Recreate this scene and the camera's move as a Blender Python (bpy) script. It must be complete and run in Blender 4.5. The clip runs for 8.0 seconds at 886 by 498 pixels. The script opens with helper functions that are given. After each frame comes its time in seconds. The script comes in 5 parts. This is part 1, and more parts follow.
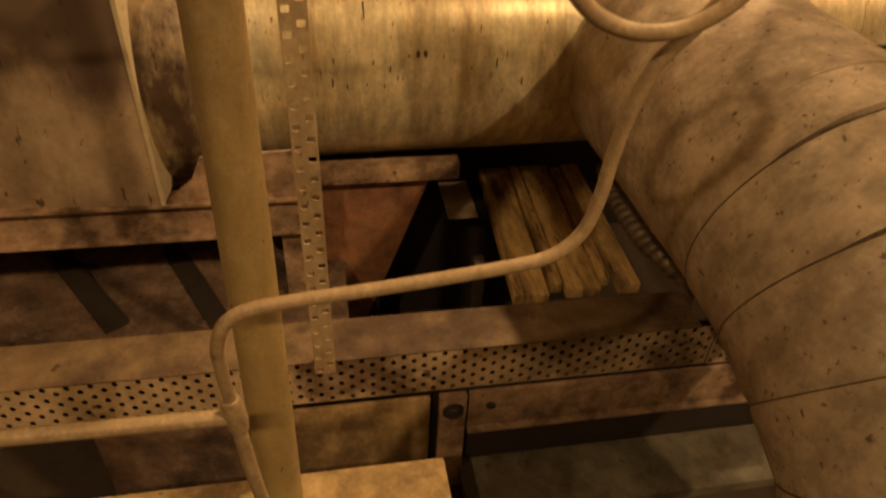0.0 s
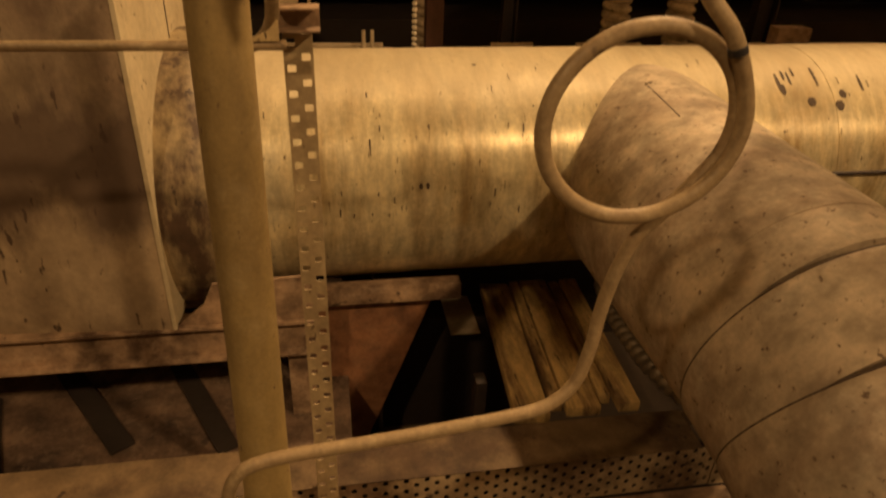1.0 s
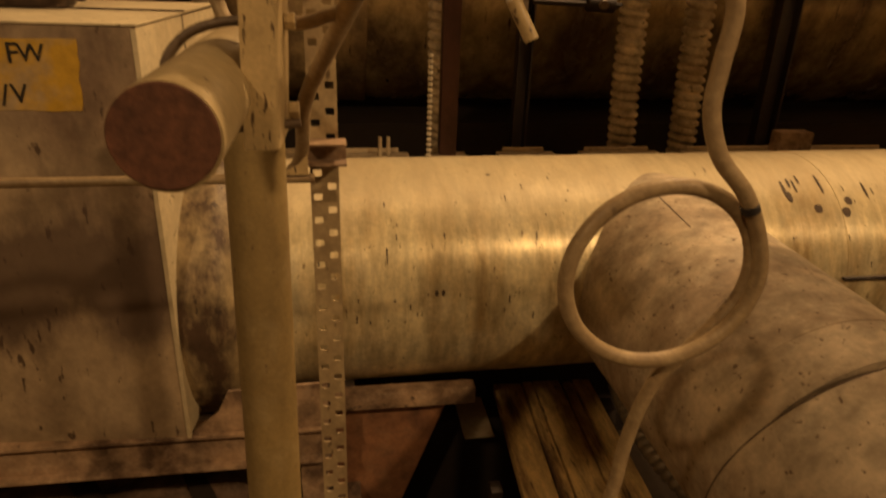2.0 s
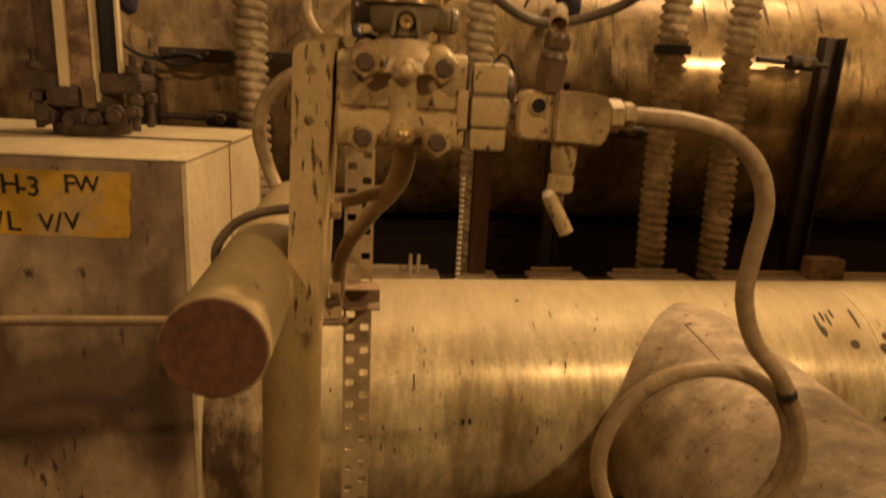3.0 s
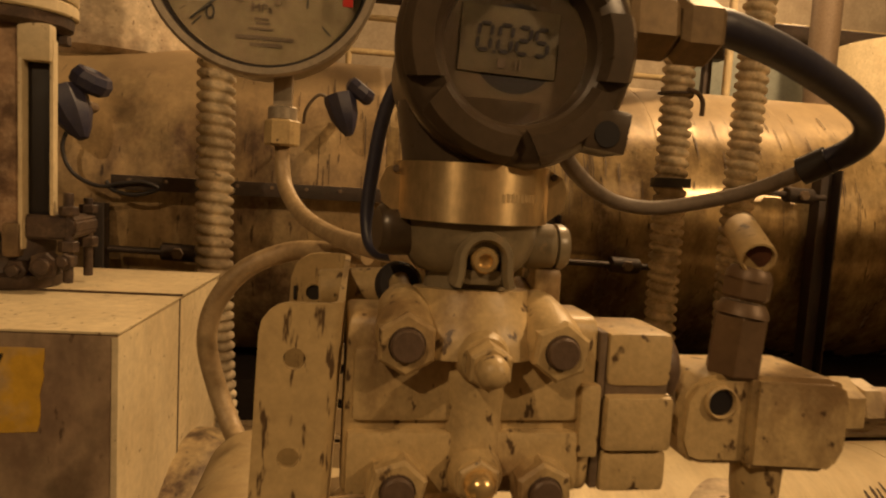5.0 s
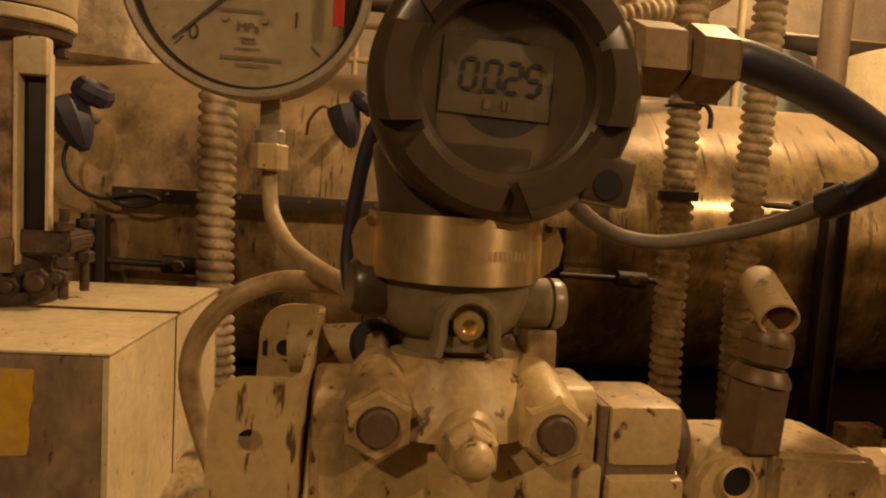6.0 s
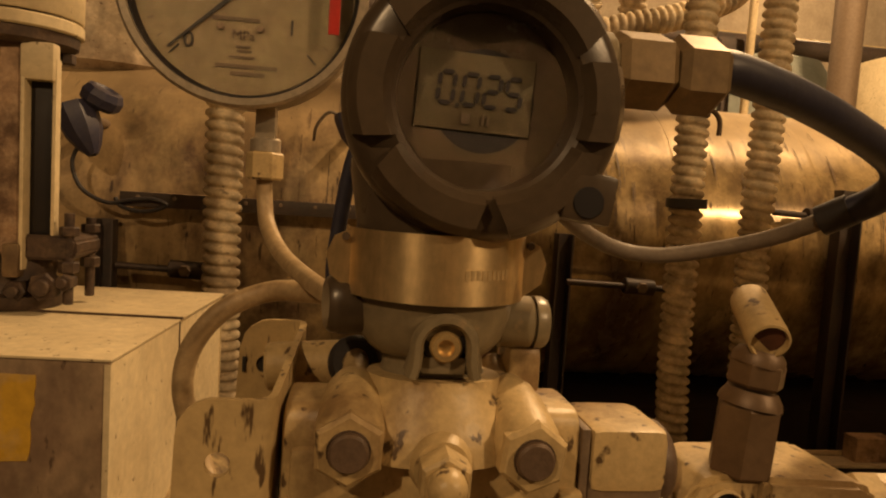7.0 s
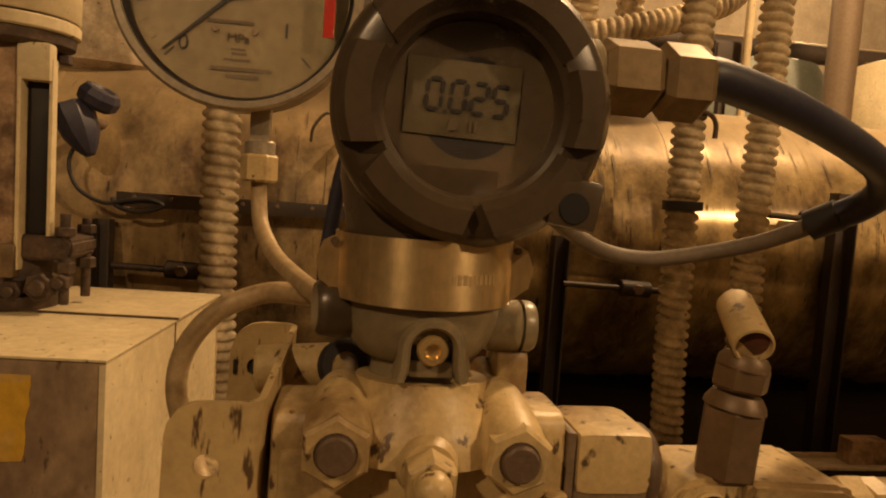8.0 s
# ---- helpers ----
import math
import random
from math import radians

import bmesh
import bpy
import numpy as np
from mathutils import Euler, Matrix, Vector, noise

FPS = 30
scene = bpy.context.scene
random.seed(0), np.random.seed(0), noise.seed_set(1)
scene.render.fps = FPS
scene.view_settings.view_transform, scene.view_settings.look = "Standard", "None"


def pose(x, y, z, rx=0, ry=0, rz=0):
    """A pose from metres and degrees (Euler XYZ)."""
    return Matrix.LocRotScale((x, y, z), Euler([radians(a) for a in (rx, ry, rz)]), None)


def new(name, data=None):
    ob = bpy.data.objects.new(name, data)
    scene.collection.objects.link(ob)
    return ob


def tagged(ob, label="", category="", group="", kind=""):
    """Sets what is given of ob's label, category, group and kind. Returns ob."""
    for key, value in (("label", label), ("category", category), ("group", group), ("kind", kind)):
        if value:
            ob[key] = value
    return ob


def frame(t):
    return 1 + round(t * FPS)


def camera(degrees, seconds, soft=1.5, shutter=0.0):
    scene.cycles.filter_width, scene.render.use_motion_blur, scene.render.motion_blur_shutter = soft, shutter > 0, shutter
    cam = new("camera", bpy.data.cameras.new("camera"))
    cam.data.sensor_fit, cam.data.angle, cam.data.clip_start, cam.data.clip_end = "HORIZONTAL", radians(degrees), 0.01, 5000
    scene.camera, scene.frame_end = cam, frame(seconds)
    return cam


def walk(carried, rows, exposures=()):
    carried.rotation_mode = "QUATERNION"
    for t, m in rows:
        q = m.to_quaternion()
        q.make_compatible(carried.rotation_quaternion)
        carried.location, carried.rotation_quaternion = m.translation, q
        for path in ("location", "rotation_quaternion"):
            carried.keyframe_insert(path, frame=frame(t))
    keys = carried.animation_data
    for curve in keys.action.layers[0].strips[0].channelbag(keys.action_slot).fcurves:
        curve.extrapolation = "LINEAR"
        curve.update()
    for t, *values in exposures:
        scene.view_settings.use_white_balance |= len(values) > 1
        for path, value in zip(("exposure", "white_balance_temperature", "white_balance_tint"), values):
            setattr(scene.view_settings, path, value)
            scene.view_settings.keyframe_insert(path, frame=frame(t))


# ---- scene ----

# ================= camera and walk =================
cam = camera(66.65, 8.0, soft=2.1, shutter=0.5)
TURN = -11.4
PATH = [
    (0.0, -0.0021, -0.0018, 1.4496, 52.39, -2.50, 1.84),
    (0.5, 0.0006, -0.0024, 1.4916, 56.11, -2.00, 1.86),
    (1.0, -0.0037, -0.0110, 1.5350, 60.24, -2.14, 1.95),
    (1.5, -0.0050, -0.0083, 1.5636, 63.34, -2.41, 2.14),
    (1.7, -0.0109, -0.0052, 1.5762, 64.94, -2.20, 2.14),
    (2.8, -0.0312, 0.0107, 1.6471, 73.05, -2.27, 5.13),
    (3.0, -0.0286, 0.0126, 1.6605, 75.15, -2.80, 5.23),
    (3.5, -0.0229, 0.0261, 1.6877, 78.07, -2.87, 5.42),
    (4.0, -0.0381, 0.0893, 1.7051, 82.81, -2.57, 4.36),
    (4.2, -0.0459, 0.1333, 1.7130, 84.38, -2.22, 4.15),
    (5.3, -0.0556, 0.2787, 1.7182, 84.57, -3.47, 1.91),
    (5.5, -0.0526, 0.2799, 1.7240, 84.78, -3.10, 2.05),
    (6.0, -0.0434, 0.2895, 1.7308, 85.12, -3.47, 2.95),
    (6.5, -0.0344, 0.2956, 1.7317, 85.26, -3.86, 3.30),
    (7.0, -0.0330, 0.2943, 1.7348, 85.49, -3.72, 3.79),
    (7.5, -0.0314, 0.2940, 1.7348, 85.44, -3.87, 3.75),
    (8.0, -0.0304, 0.2918, 1.7363, 85.59, -3.94, 3.60),
]
walk(cam, [(t, pose(x, y, z) @ pose(0, 0, 0, 0, 0, TURN) @ pose(0, 0, 0, rx, ry, rz)) for t, x, y, z, rx, ry, rz in PATH],
     [(0.0, 0.30), (0.5, 0.22), (1.0, 0.06), (1.5, -0.22), (1.7, -0.24), (2.8, -0.02), (3.5, -0.04), (4.0, -0.28), (5.3, -0.16), (6.5, -0.11), (8.0, -0.08)])

# ================= world and lamps =================
world = bpy.data.worlds.new("world")
scene.world = world
world.use_nodes = True
world.node_tree.nodes["Background"].inputs[0].default_value = (0.9, 0.60, 0.50, 1)
world.node_tree.nodes["Background"].inputs[1].default_value = 0.010
SODIUM = (1.0, 0.63, 0.308)


def lamp(name, place, watts, size):
    data = bpy.data.lights.new(name, "POINT")
    data.energy, data.color, data.shadow_soft_size = watts, SODIUM, size
    ob = new(name, data)
    ob.location = place
    return ob


lamp("sodium_lamp", (3.4, -2.2, 4.2), 390, 0.09)
lamp("sodium_lamp", (2.1, 2.3, 4.6), 520, 0.10)
# Unseen soft source of 1 m radius, added behind the rear pipe.
lamp("sodium_lamp", (1.6, 4.5, 4.0), 150, 1.0)
lamp("sodium_lamp", (-1.50, -1.45, 3.55), 125, 0.06)
lamp("sodium_lamp", (4.6, 6.4, 4.6), 140, 0.12)


# ================= materials =================
def material(name, colour, rough=0.6, metal=0.0, dirt=(0.1, 0.06, 0.03), amount=0.45, scale=9.0, streak=(1, 1, 1), fine=140.0, bump=0.15, spots=0.0, spot_colour=(0.05, 0.03, 0.02), spot_scale=26.0, spot_streak=None, dust=0.0, dust_colour=(0.6, 0.5, 0.36), dust_scale=22.0, edge=(0.40, 0.72), brushed=0.0, mid=0.12, mid_scale=3.4, axis="X"):
    """A worn surface: base colour, broad stains, paler dust, fine grain, relief and, where wanted, small dark spots or drips."""
    m = bpy.data.materials.new(name)
    m.use_nodes = True
    n, l = m.node_tree.nodes, m.node_tree.links
    b = n["Principled BSDF"]
    b.inputs["Metallic"].default_value = metal
    if brushed:
        tg = n.new("ShaderNodeTangent")
        tg.direction_type, tg.axis = "RADIAL", axis
        l.new(tg.outputs[0], b.inputs["Tangent"])
        b.inputs["Anisotropic"].default_value, b.inputs["Anisotropic Rotation"].default_value = brushed, 0.25
    co = n.new("ShaderNodeTexCoord")

    def stretched(v):
        mp = n.new("ShaderNodeMapping")
        mp.inputs["Scale"].default_value = v
        l.new(co.outputs["Object"], mp.inputs[0])
        return mp.outputs[0]

    def noise_of(vector, size, detail, rough_):
        t = n.new("ShaderNodeTexNoise")
        t.inputs["Scale"].default_value, t.inputs["Detail"].default_value, t.inputs["Roughness"].default_value = size, detail, rough_
        l.new(vector, t.inputs["Vector"])
        return t.outputs[0]

    def step(value, lo, hi, top):
        r = n.new("ShaderNodeMapRange")
        r.inputs[1].default_value, r.inputs[2].default_value, r.inputs[3].default_value, r.inputs[4].default_value = lo, hi, 0, top
        l.new(value, r.inputs[0])
        return r.outputs[0]

    def blend(fac, a_, b_colour, mode="MIX"):
        x = n.new("ShaderNodeMixRGB")
        x.blend_type = mode
        l.new(fac, x.inputs[0])
        l.new(a_, x.inputs[1])
        x.inputs[2].default_value = (*b_colour, 1)
        return x.outputs[0]

    plain = stretched((1, 1, 1))
    base = n.new("ShaderNodeRGB")
    base.outputs[0].default_value = (*colour, 1)
    broad = noise_of(stretched(streak), scale, 7, 0.66)
    out = blend(step(broad, edge[0], edge[1], amount), base.outputs[0], dirt)
    if dust:
        out = blend(step(noise_of(plain, dust_scale, 6, 0.7), 0.50, 0.70, dust), out, dust_colour)
    patch = n.new("ShaderNodeMapRange")
    patch.inputs[1].default_value, patch.inputs[2].default_value = 0.36, 0.64
    patch.inputs[3].default_value, patch.inputs[4].default_value = 1 - mid, 1 + 0.55 * mid
    l.new(noise_of(stretched(tuple(0.5 + 0.5 * k for k in streak)), scale * mid_scale, 8, 0.62), patch.inputs[0])
    mix = n.new("ShaderNodeMixRGB")
    mix.blend_type = "MULTIPLY"
    mix.inputs[0].default_value = 1
    l.new(out, mix.inputs[1])
    l.new(patch.outputs[0], mix.inputs[2])
    out = mix.outputs[0]
    grain = noise_of(plain, fine, 4, 0.6)
    gr = n.new("ShaderNodeMapRange")
    gr.inputs[3].default_value, gr.inputs[4].default_value = 0.70, 1.24
    l.new(grain, gr.inputs[0])
    mul = n.new("ShaderNodeMixRGB")
    mul.blend_type = "MULTIPLY"
    mul.inputs[0].default_value = 1
    l.new(out, mul.inputs[1])
    l.new(gr.outputs[0], mul.inputs[2])
    out = mul.outputs[0]
    if spots:
        sp = noise_of(stretched(spot_streak or streak), spot_scale, 3, 0.55)
        out = blend(step(sp, 0.70 - 0.12 * spots, 0.76 - 0.12 * spots, 0.9), out, spot_colour)
    l.new(out, b.inputs["Base Color"])
    rr = n.new("ShaderNodeMapRange")
    rr.inputs[3].default_value, rr.inputs[4].default_value = max(0.05, rough - 0.16), min(1, rough + 0.18)
    l.new(broad, rr.inputs[0])
    l.new(rr.outputs[0], b.inputs["Roughness"])
    if bump:
        add = n.new("ShaderNodeMath")
        l.new(grain, add.inputs[0])
        l.new(broad, add.inputs[1])
        bp = n.new("ShaderNodeBump")
        bp.inputs["Strength"].default_value, bp.inputs["Distance"].default_value = bump, 0.002
        l.new(add.outputs[0], bp.inputs["Height"])
        l.new(bp.outputs[0], b.inputs["Normal"])
    return m


CLAD = material("aluminium cladding", (0.76, 0.64, 0.37), 0.33, 0.28, (0.34, 0.215, 0.075), 0.85, 4.2, (2.6, 0.35, 0.35), 90, 0.03, 0.30, (0.15, 0.09, 0.038), 80, (1.6, 0.5, 0.5), 0.6, (0.74, 0.66, 0.46), 3.0, (0.44, 0.66), 0.55, mid=0.26, mid_scale=5)
CLAD_DULL = material("dusty cladding", (0.52, 0.42, 0.285), 0.55, 0.2, (0.30, 0.21, 0.135), 0.7, 2.8, (1, 1.6, 1), 90, 0.2, 0.5, (0.13, 0.08, 0.045), 70, (1, 1, 1), 0.6, (0.68, 0.58, 0.42), 9, (0.45, 0.60), mid=0.3, mid_scale=6)
CLAD_REAR = material("old stained cladding", (0.38, 0.275, 0.132), 0.22, 0.3, (0.085, 0.046, 0.026), 0.74, 2.6, (1.5, 0.95, 0.75), 70, 0.05, 0.40, (0.04, 0.022, 0.013), 26, (2.6, 0.6, 0.4), 0.7, (0.60, 0.46, 0.24), 4, (0.46, 0.60), 0.5, mid=0.30, mid_scale=5)
# Copy of CLAD_REAR, redder and matt so the left sheets lose the lamp highlight.
CLAD_REAR_MATT = material("matt copy of stained cladding", (0.375, 0.262, 0.128), 0.55, 0.1, (0.085, 0.045, 0.028), 0.92, 2.4, (1.5, 0.95, 0.75), 70, 0.05, 0.40, (0.04, 0.022, 0.013), 26, (2.6, 0.6, 0.4), 0.6, (0.52, 0.40, 0.21), 4, (0.46, 0.60), 0.3, mid=0.30, mid_scale=5)
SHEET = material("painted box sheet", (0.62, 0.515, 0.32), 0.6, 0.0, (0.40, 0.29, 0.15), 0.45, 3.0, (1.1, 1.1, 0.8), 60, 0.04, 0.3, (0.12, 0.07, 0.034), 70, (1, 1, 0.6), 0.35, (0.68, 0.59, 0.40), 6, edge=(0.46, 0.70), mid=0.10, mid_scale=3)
# Darker copy of SHEET with stains; the front's shade is in its colour.
SHEET_SHADED = material("shaded stained box sheet", (0.43, 0.32, 0.195), 0.62, 0.0, (0.15, 0.092, 0.058), 0.85, 2.2, (1.25, 1.25, 0.75), 60, 0.05, 0.45, (0.07, 0.04, 0.022), 60, (1, 1, 0.35), 0.3, (0.50, 0.39, 0.25), 7, edge=(0.46, 0.64), mid=0.2, mid_scale=5)
YELLOW = material("yellow paint", (0.62, 0.37, 0.035), 0.6, 0.0, (0.46, 0.34, 0.19), 0.95, 7, (1, 1, 1), 60, 0.05, edge=(0.44, 0.60))
DUST = material("dusty cream paint", (0.54, 0.40, 0.195), 0.42, 0.0, (0.21, 0.128, 0.056), 0.86, 16, (1, 1, 0.6), 420, 0.12, 0.7, (0.06, 0.03, 0.014), 180, (1, 1, 0.6), 0.3, (0.66, 0.52, 0.29), 40, (0.50, 0.62), mid=0.14)
PLATE = material("chipped cream plate", (0.55, 0.41, 0.20), 0.42, 0.0, (0.40, 0.28, 0.13), 0.55, 14, (1, 1, 0.5), 300, 0.05, 0.75, (0.06, 0.03, 0.014), 260, (1, 1, 0.22), mid=0.12)
TUBE = material("dusty tube", (0.40, 0.29, 0.155), 0.5, 0.05, (0.24, 0.155, 0.075), 0.65, 26, (1, 1, 1), 200, 0.05, 0.2, dust=0.4, dust_colour=(0.55, 0.43, 0.25), dust_scale=50, mid=0.12)
STAND = material("cream stand paint", (0.46, 0.35, 0.175), 0.5, 0.0, (0.30, 0.205, 0.095), 0.7, 6, (1, 1, 0.4), 180, 0.06, 0.3, (0.14, 0.085, 0.04), 90, (1, 1, 0.5), dust=0.35, dust_colour=(0.58, 0.47, 0.27), dust_scale=30, edge=(0.44, 0.68), mid=0.12)
RUSTCAP = material("rusty end", (0.145, 0.058, 0.030), 0.8, 0.0, (0.07, 0.032, 0.02), 0.7, 40, (1, 1, 1), 300, 0.2, mid=0.3)
RUST = material("rusty plate", (0.36, 0.165, 0.075), 0.8, 0.0, (0.10, 0.046, 0.027), 0.92, 11, (1, 1, 1), 120, 0.3, dust=0.3, dust_colour=(0.36, 0.22, 0.12), dust_scale=18)
GALV = material("galvanised strip", (0.52, 0.43, 0.29), 0.5, 0.12, (0.30, 0.20, 0.11), 0.6, 20, (1, 1, 1), 160, 0.10, 0.3, (0.12, 0.07, 0.035), 60)
# The strong dark blotches stand for pipe shadows on the lid.
TRAYM = material("dusty shadow-blotched tray", (0.20, 0.132, 0.066), 0.7, 0.1, (0.085, 0.048, 0.026), 0.9, 4.6, (1, 1, 1), 130, 0.15, 0.1, dust=0.35, dust_colour=(0.28, 0.20, 0.105), dust_scale=9, edge=(0.44, 0.58), mid=0.3)
BEAM = material("dusty beam", (0.46, 0.305, 0.18), 0.8, 0.0, (0.10, 0.055, 0.032), 0.92, 5, (1, 1, 1), 120, 0.3, 0.3, dust=0.5, dust_colour=(0.42, 0.32, 0.215), dust_scale=34, edge=(0.42, 0.60), mid=0.35)
WOOD = material("old planks", (0.68, 0.46, 0.175), 0.7, 0.0, (0.15, 0.080, 0.034), 0.95, 7, (3, 0.35, 1), 160, 0.4, 0.4, dust=0.3, dust_colour=(0.72, 0.54, 0.26), edge=(0.46, 0.62), mid=0.3)
GREY = material("grey housing paint", (0.255, 0.210, 0.130), 0.33, 0.0, (0.16, 0.12, 0.072), 0.5, 26, (1, 1, 1), 300, 0.02, 0.2, (0.32, 0.24, 0.14), 120)
COVER = material("dark cover paint", (0.078, 0.057, 0.037), 0.30, 0.0, (0.085, 0.057, 0.032), 0.7, 22, (1, 1, 1), 300, 0.03)
STEEL = material("worn steel", (0.56, 0.49, 0.38), 0.36, 0.6, (0.32, 0.24, 0.15), 0.5, 40, (1, 1, 1), 300, 0.03)
BRIGHT = material("bright plated steel", (0.95, 0.70, 0.33), 0.20, 0.75, (0.7, 0.48, 0.20), 0.4, 60, (1, 1, 1), 300, 0.0)
BAND = material("brushed steel band", (0.88, 0.68, 0.37), 0.34, 0.82, (0.56, 0.37, 0.17), 0.7, 24, (2.4, 2.4, 0.06), 200, 0.02, mid=0.2, brushed=0.75, axis="Z")
BOLT = material("dull bolt", (0.20, 0.145, 0.095), 0.5, 0.15, (0.09, 0.06, 0.04), 0.5, 90, (1, 1, 1), 500, 0.12)
DARK = material("dark steel", (0.05, 0.04, 0.034), 0.55, 0.3, (0.10, 0.06, 0.04), 0.5, 14, (1, 1, 1), 160, 0.2)
BLACKM = material("black rubber", (0.022, 0.020, 0.022), 0.5, 0.0, (0.07, 0.05, 0.035), 0.35, 30, (1, 1, 1), 300, 0.1)
BLUE = material("blue cable sheath", (0.026, 0.027, 0.052), 0.45, 0.0, (0.07, 0.058, 0.052), 0.4, 30, (1, 1, 1), 300, 0.08)
GREYC = material("dusty grey cable", (0.20, 0.16, 0.12), 0.6, 0.0, (0.10, 0.08, 0.06), 0.5, 30, (1, 1, 1), 300, 0.08)
BLUEBOX = material("dark blue cap", (0.026, 0.026, 0.055), 0.45, 0.0, (0.075, 0.06, 0.055), 0.4, 30, (1, 1, 1), 200, 0.1)
DUCT = material("woven hose cloth", (0.66, 0.55, 0.37), 0.8, 0.0, (0.20, 0.13, 0.07), 0.6, 7, (1, 1, 1), 200, 0.3, 0.35, (0.10, 0.07, 0.04), 24, edge=(0.42, 0.62), mid=0.4)
DIALM = material("dial face", (0.190, 0.150, 0.086), 0.5, 0.0, (0.115, 0.085, 0.047), 0.6, 14, (1, 1, 1), 200, 0.0)
# Black of bezel and digits, also put where holes and gaps are dark.
NEAR_BLACK = material("near-black plastic and hole dark", (0.007, 0.005, 0.006), 0.55, 0.0, (0.014, 0.010, 0.009), 0.4, 30, (1, 1, 1), 200, 0.0)
INK = material("black ink", (0.02, 0.018, 0.016), 0.6, 0.0, (0.04, 0.03, 0.02), 0.4, 30, (1, 1, 1), 200, 0.0)
INKDIM = material("faded ink", (0.085, 0.062, 0.038), 0.6, 0.0, (0.13, 0.095, 0.06), 0.4, 30, (1, 1, 1), 200, 0.0)
REDM = material("red enamel", (0.55, 0.04, 0.03), 0.4, 0.0, (0.35, 0.04, 0.03), 0.4, 20, (1, 1, 1), 200, 0.0)
LCDM = material("display glass", (0.088, 0.070, 0.040), 0.35, 0.0, (0.056, 0.044, 0.026), 0.4, 20, (1, 1, 1), 300, 0.0, mid=0.1)
CONC = material("dirty concrete", (0.085, 0.058, 0.036), 0.85, 0.0, (0.045, 0.03, 0.02), 0.7, 3, (1, 1, 1), 60, 0.4)
WALLS = material("dark wall paint", (0.10, 0.08, 0.058), 0.85, 0.0, (0.05, 0.038, 0.026), 0.7, 1.2, (1, 1, 1), 30, 0.1)
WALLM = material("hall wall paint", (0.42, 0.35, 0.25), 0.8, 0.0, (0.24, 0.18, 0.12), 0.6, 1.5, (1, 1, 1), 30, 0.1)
PLATF = material("sooty platform plate", (0.18, 0.112, 0.070), 0.8, 0.0, (0.045, 0.027, 0.018), 0.92, 5, (1, 1, 1), 120, 0.4, 0.3, dust=0.5, dust_colour=(0.28, 0.20, 0.135), dust_scale=46, edge=(0.42, 0.60), mid=0.4)
# Near-black for the sheets and blocks that stand for shade.
SHADE_BLACK = material("shade black", (0.030, 0.019, 0.012), 0.85, 0.0, (0.016, 0.011, 0.008), 0.6, 5, (1, 1, 1), 60, 0.2)
FLEX = material("ribbed conduit", (0.34, 0.26, 0.16), 0.45, 0.4, (0.05, 0.035, 0.025), 0.7, 14, (1, 1, 1), 200, 0.1)
GREENISH = material("grey green plank", (0.19, 0.17, 0.115), 0.75, 0.0, (0.085, 0.062, 0.036), 0.9, 4, (1, 1, 1), 120, 0.25, 0.2, edge=(0.42, 0.6), mid=0.35)
GRIME = material("dark grime", (0.06, 0.036, 0.02), 0.6, 0.0, (0.12, 0.075, 0.04), 0.6, 60, (1, 1, 1), 200, 0.0)
CEILM = material("dark ceiling", (0.10, 0.085, 0.07), 0.85, 0.0, (0.06, 0.05, 0.04), 0.5, 1.2, (1, 1, 1), 30, 0.1)
TEAL = material("grey green paint", (0.20, 0.22, 0.19), 0.55, 0.0, (0.15, 0.14, 0.11), 0.5, 3, (1, 1, 1), 60, 0.08)

STRUTM = material("dusty slotted steel", (0.50, 0.385, 0.215), 0.5, 0.1, (0.21, 0.135, 0.07), 0.7, 16, (1, 1, 0.5), 160, 0.08, 0.3, (0.10, 0.06, 0.03), 60)
BRASS = material("dull brass", (0.27, 0.19, 0.095), 0.40, 0.35, (0.16, 0.105, 0.055), 0.75, 45, (1, 1, 1), 300, 0.04, 0.3)
NIPPLE = material("brown stained steel", (0.165, 0.105, 0.057), 0.45, 0.2, (0.13, 0.08, 0.045), 0.75, 40, (1, 1, 1), 300, 0.06, 0.3)
TRAYSIDE = material("dusty perforated steel", (0.56, 0.42, 0.25), 0.65, 0.1, (0.16, 0.095, 0.052), 0.95, 3.4, (1, 1, 1), 130, 0.1, 0.2, dust=0.4, dust_colour=(0.60, 0.48, 0.30), dust_scale=14, edge=(0.46, 0.58), mid=0.28)
PALE = material("pale plastic beads", (0.80, 0.72, 0.56), 0.4, 0.0, (0.55, 0.44, 0.28), 0.6, 40, (1, 1, 1), 200, 0.0)
ETCH = material("faint etching", (0.80, 0.62, 0.34), 0.42, 0.7, (0.60, 0.43, 0.22), 0.5, 60, (1, 1, 1), 300, 0.0)
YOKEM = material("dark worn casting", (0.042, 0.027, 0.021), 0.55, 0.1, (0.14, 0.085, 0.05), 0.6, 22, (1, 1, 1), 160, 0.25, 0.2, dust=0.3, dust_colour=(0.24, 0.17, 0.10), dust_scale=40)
COLLAR = material("stained collar sheet", (0.42, 0.32, 0.17), 0.5, 0.1, (0.075, 0.042, 0.026), 0.95, 7, (1.4, 1.0, 0.55), 90, 0.1, 0.4, (0.05, 0.03, 0.02), 40, edge=(0.40, 0.56), mid=0.3)
HEAP = material("thick yellow dust", (0.40, 0.275, 0.115), 0.85, 0.0, (0.16, 0.095, 0.045), 0.9, 7, (1, 1, 0.6), 90, 0.5, 0.2, dust=0.5, dust_colour=(0.48, 0.36, 0.17), dust_scale=12, edge=(0.44, 0.60), mid=0.3)
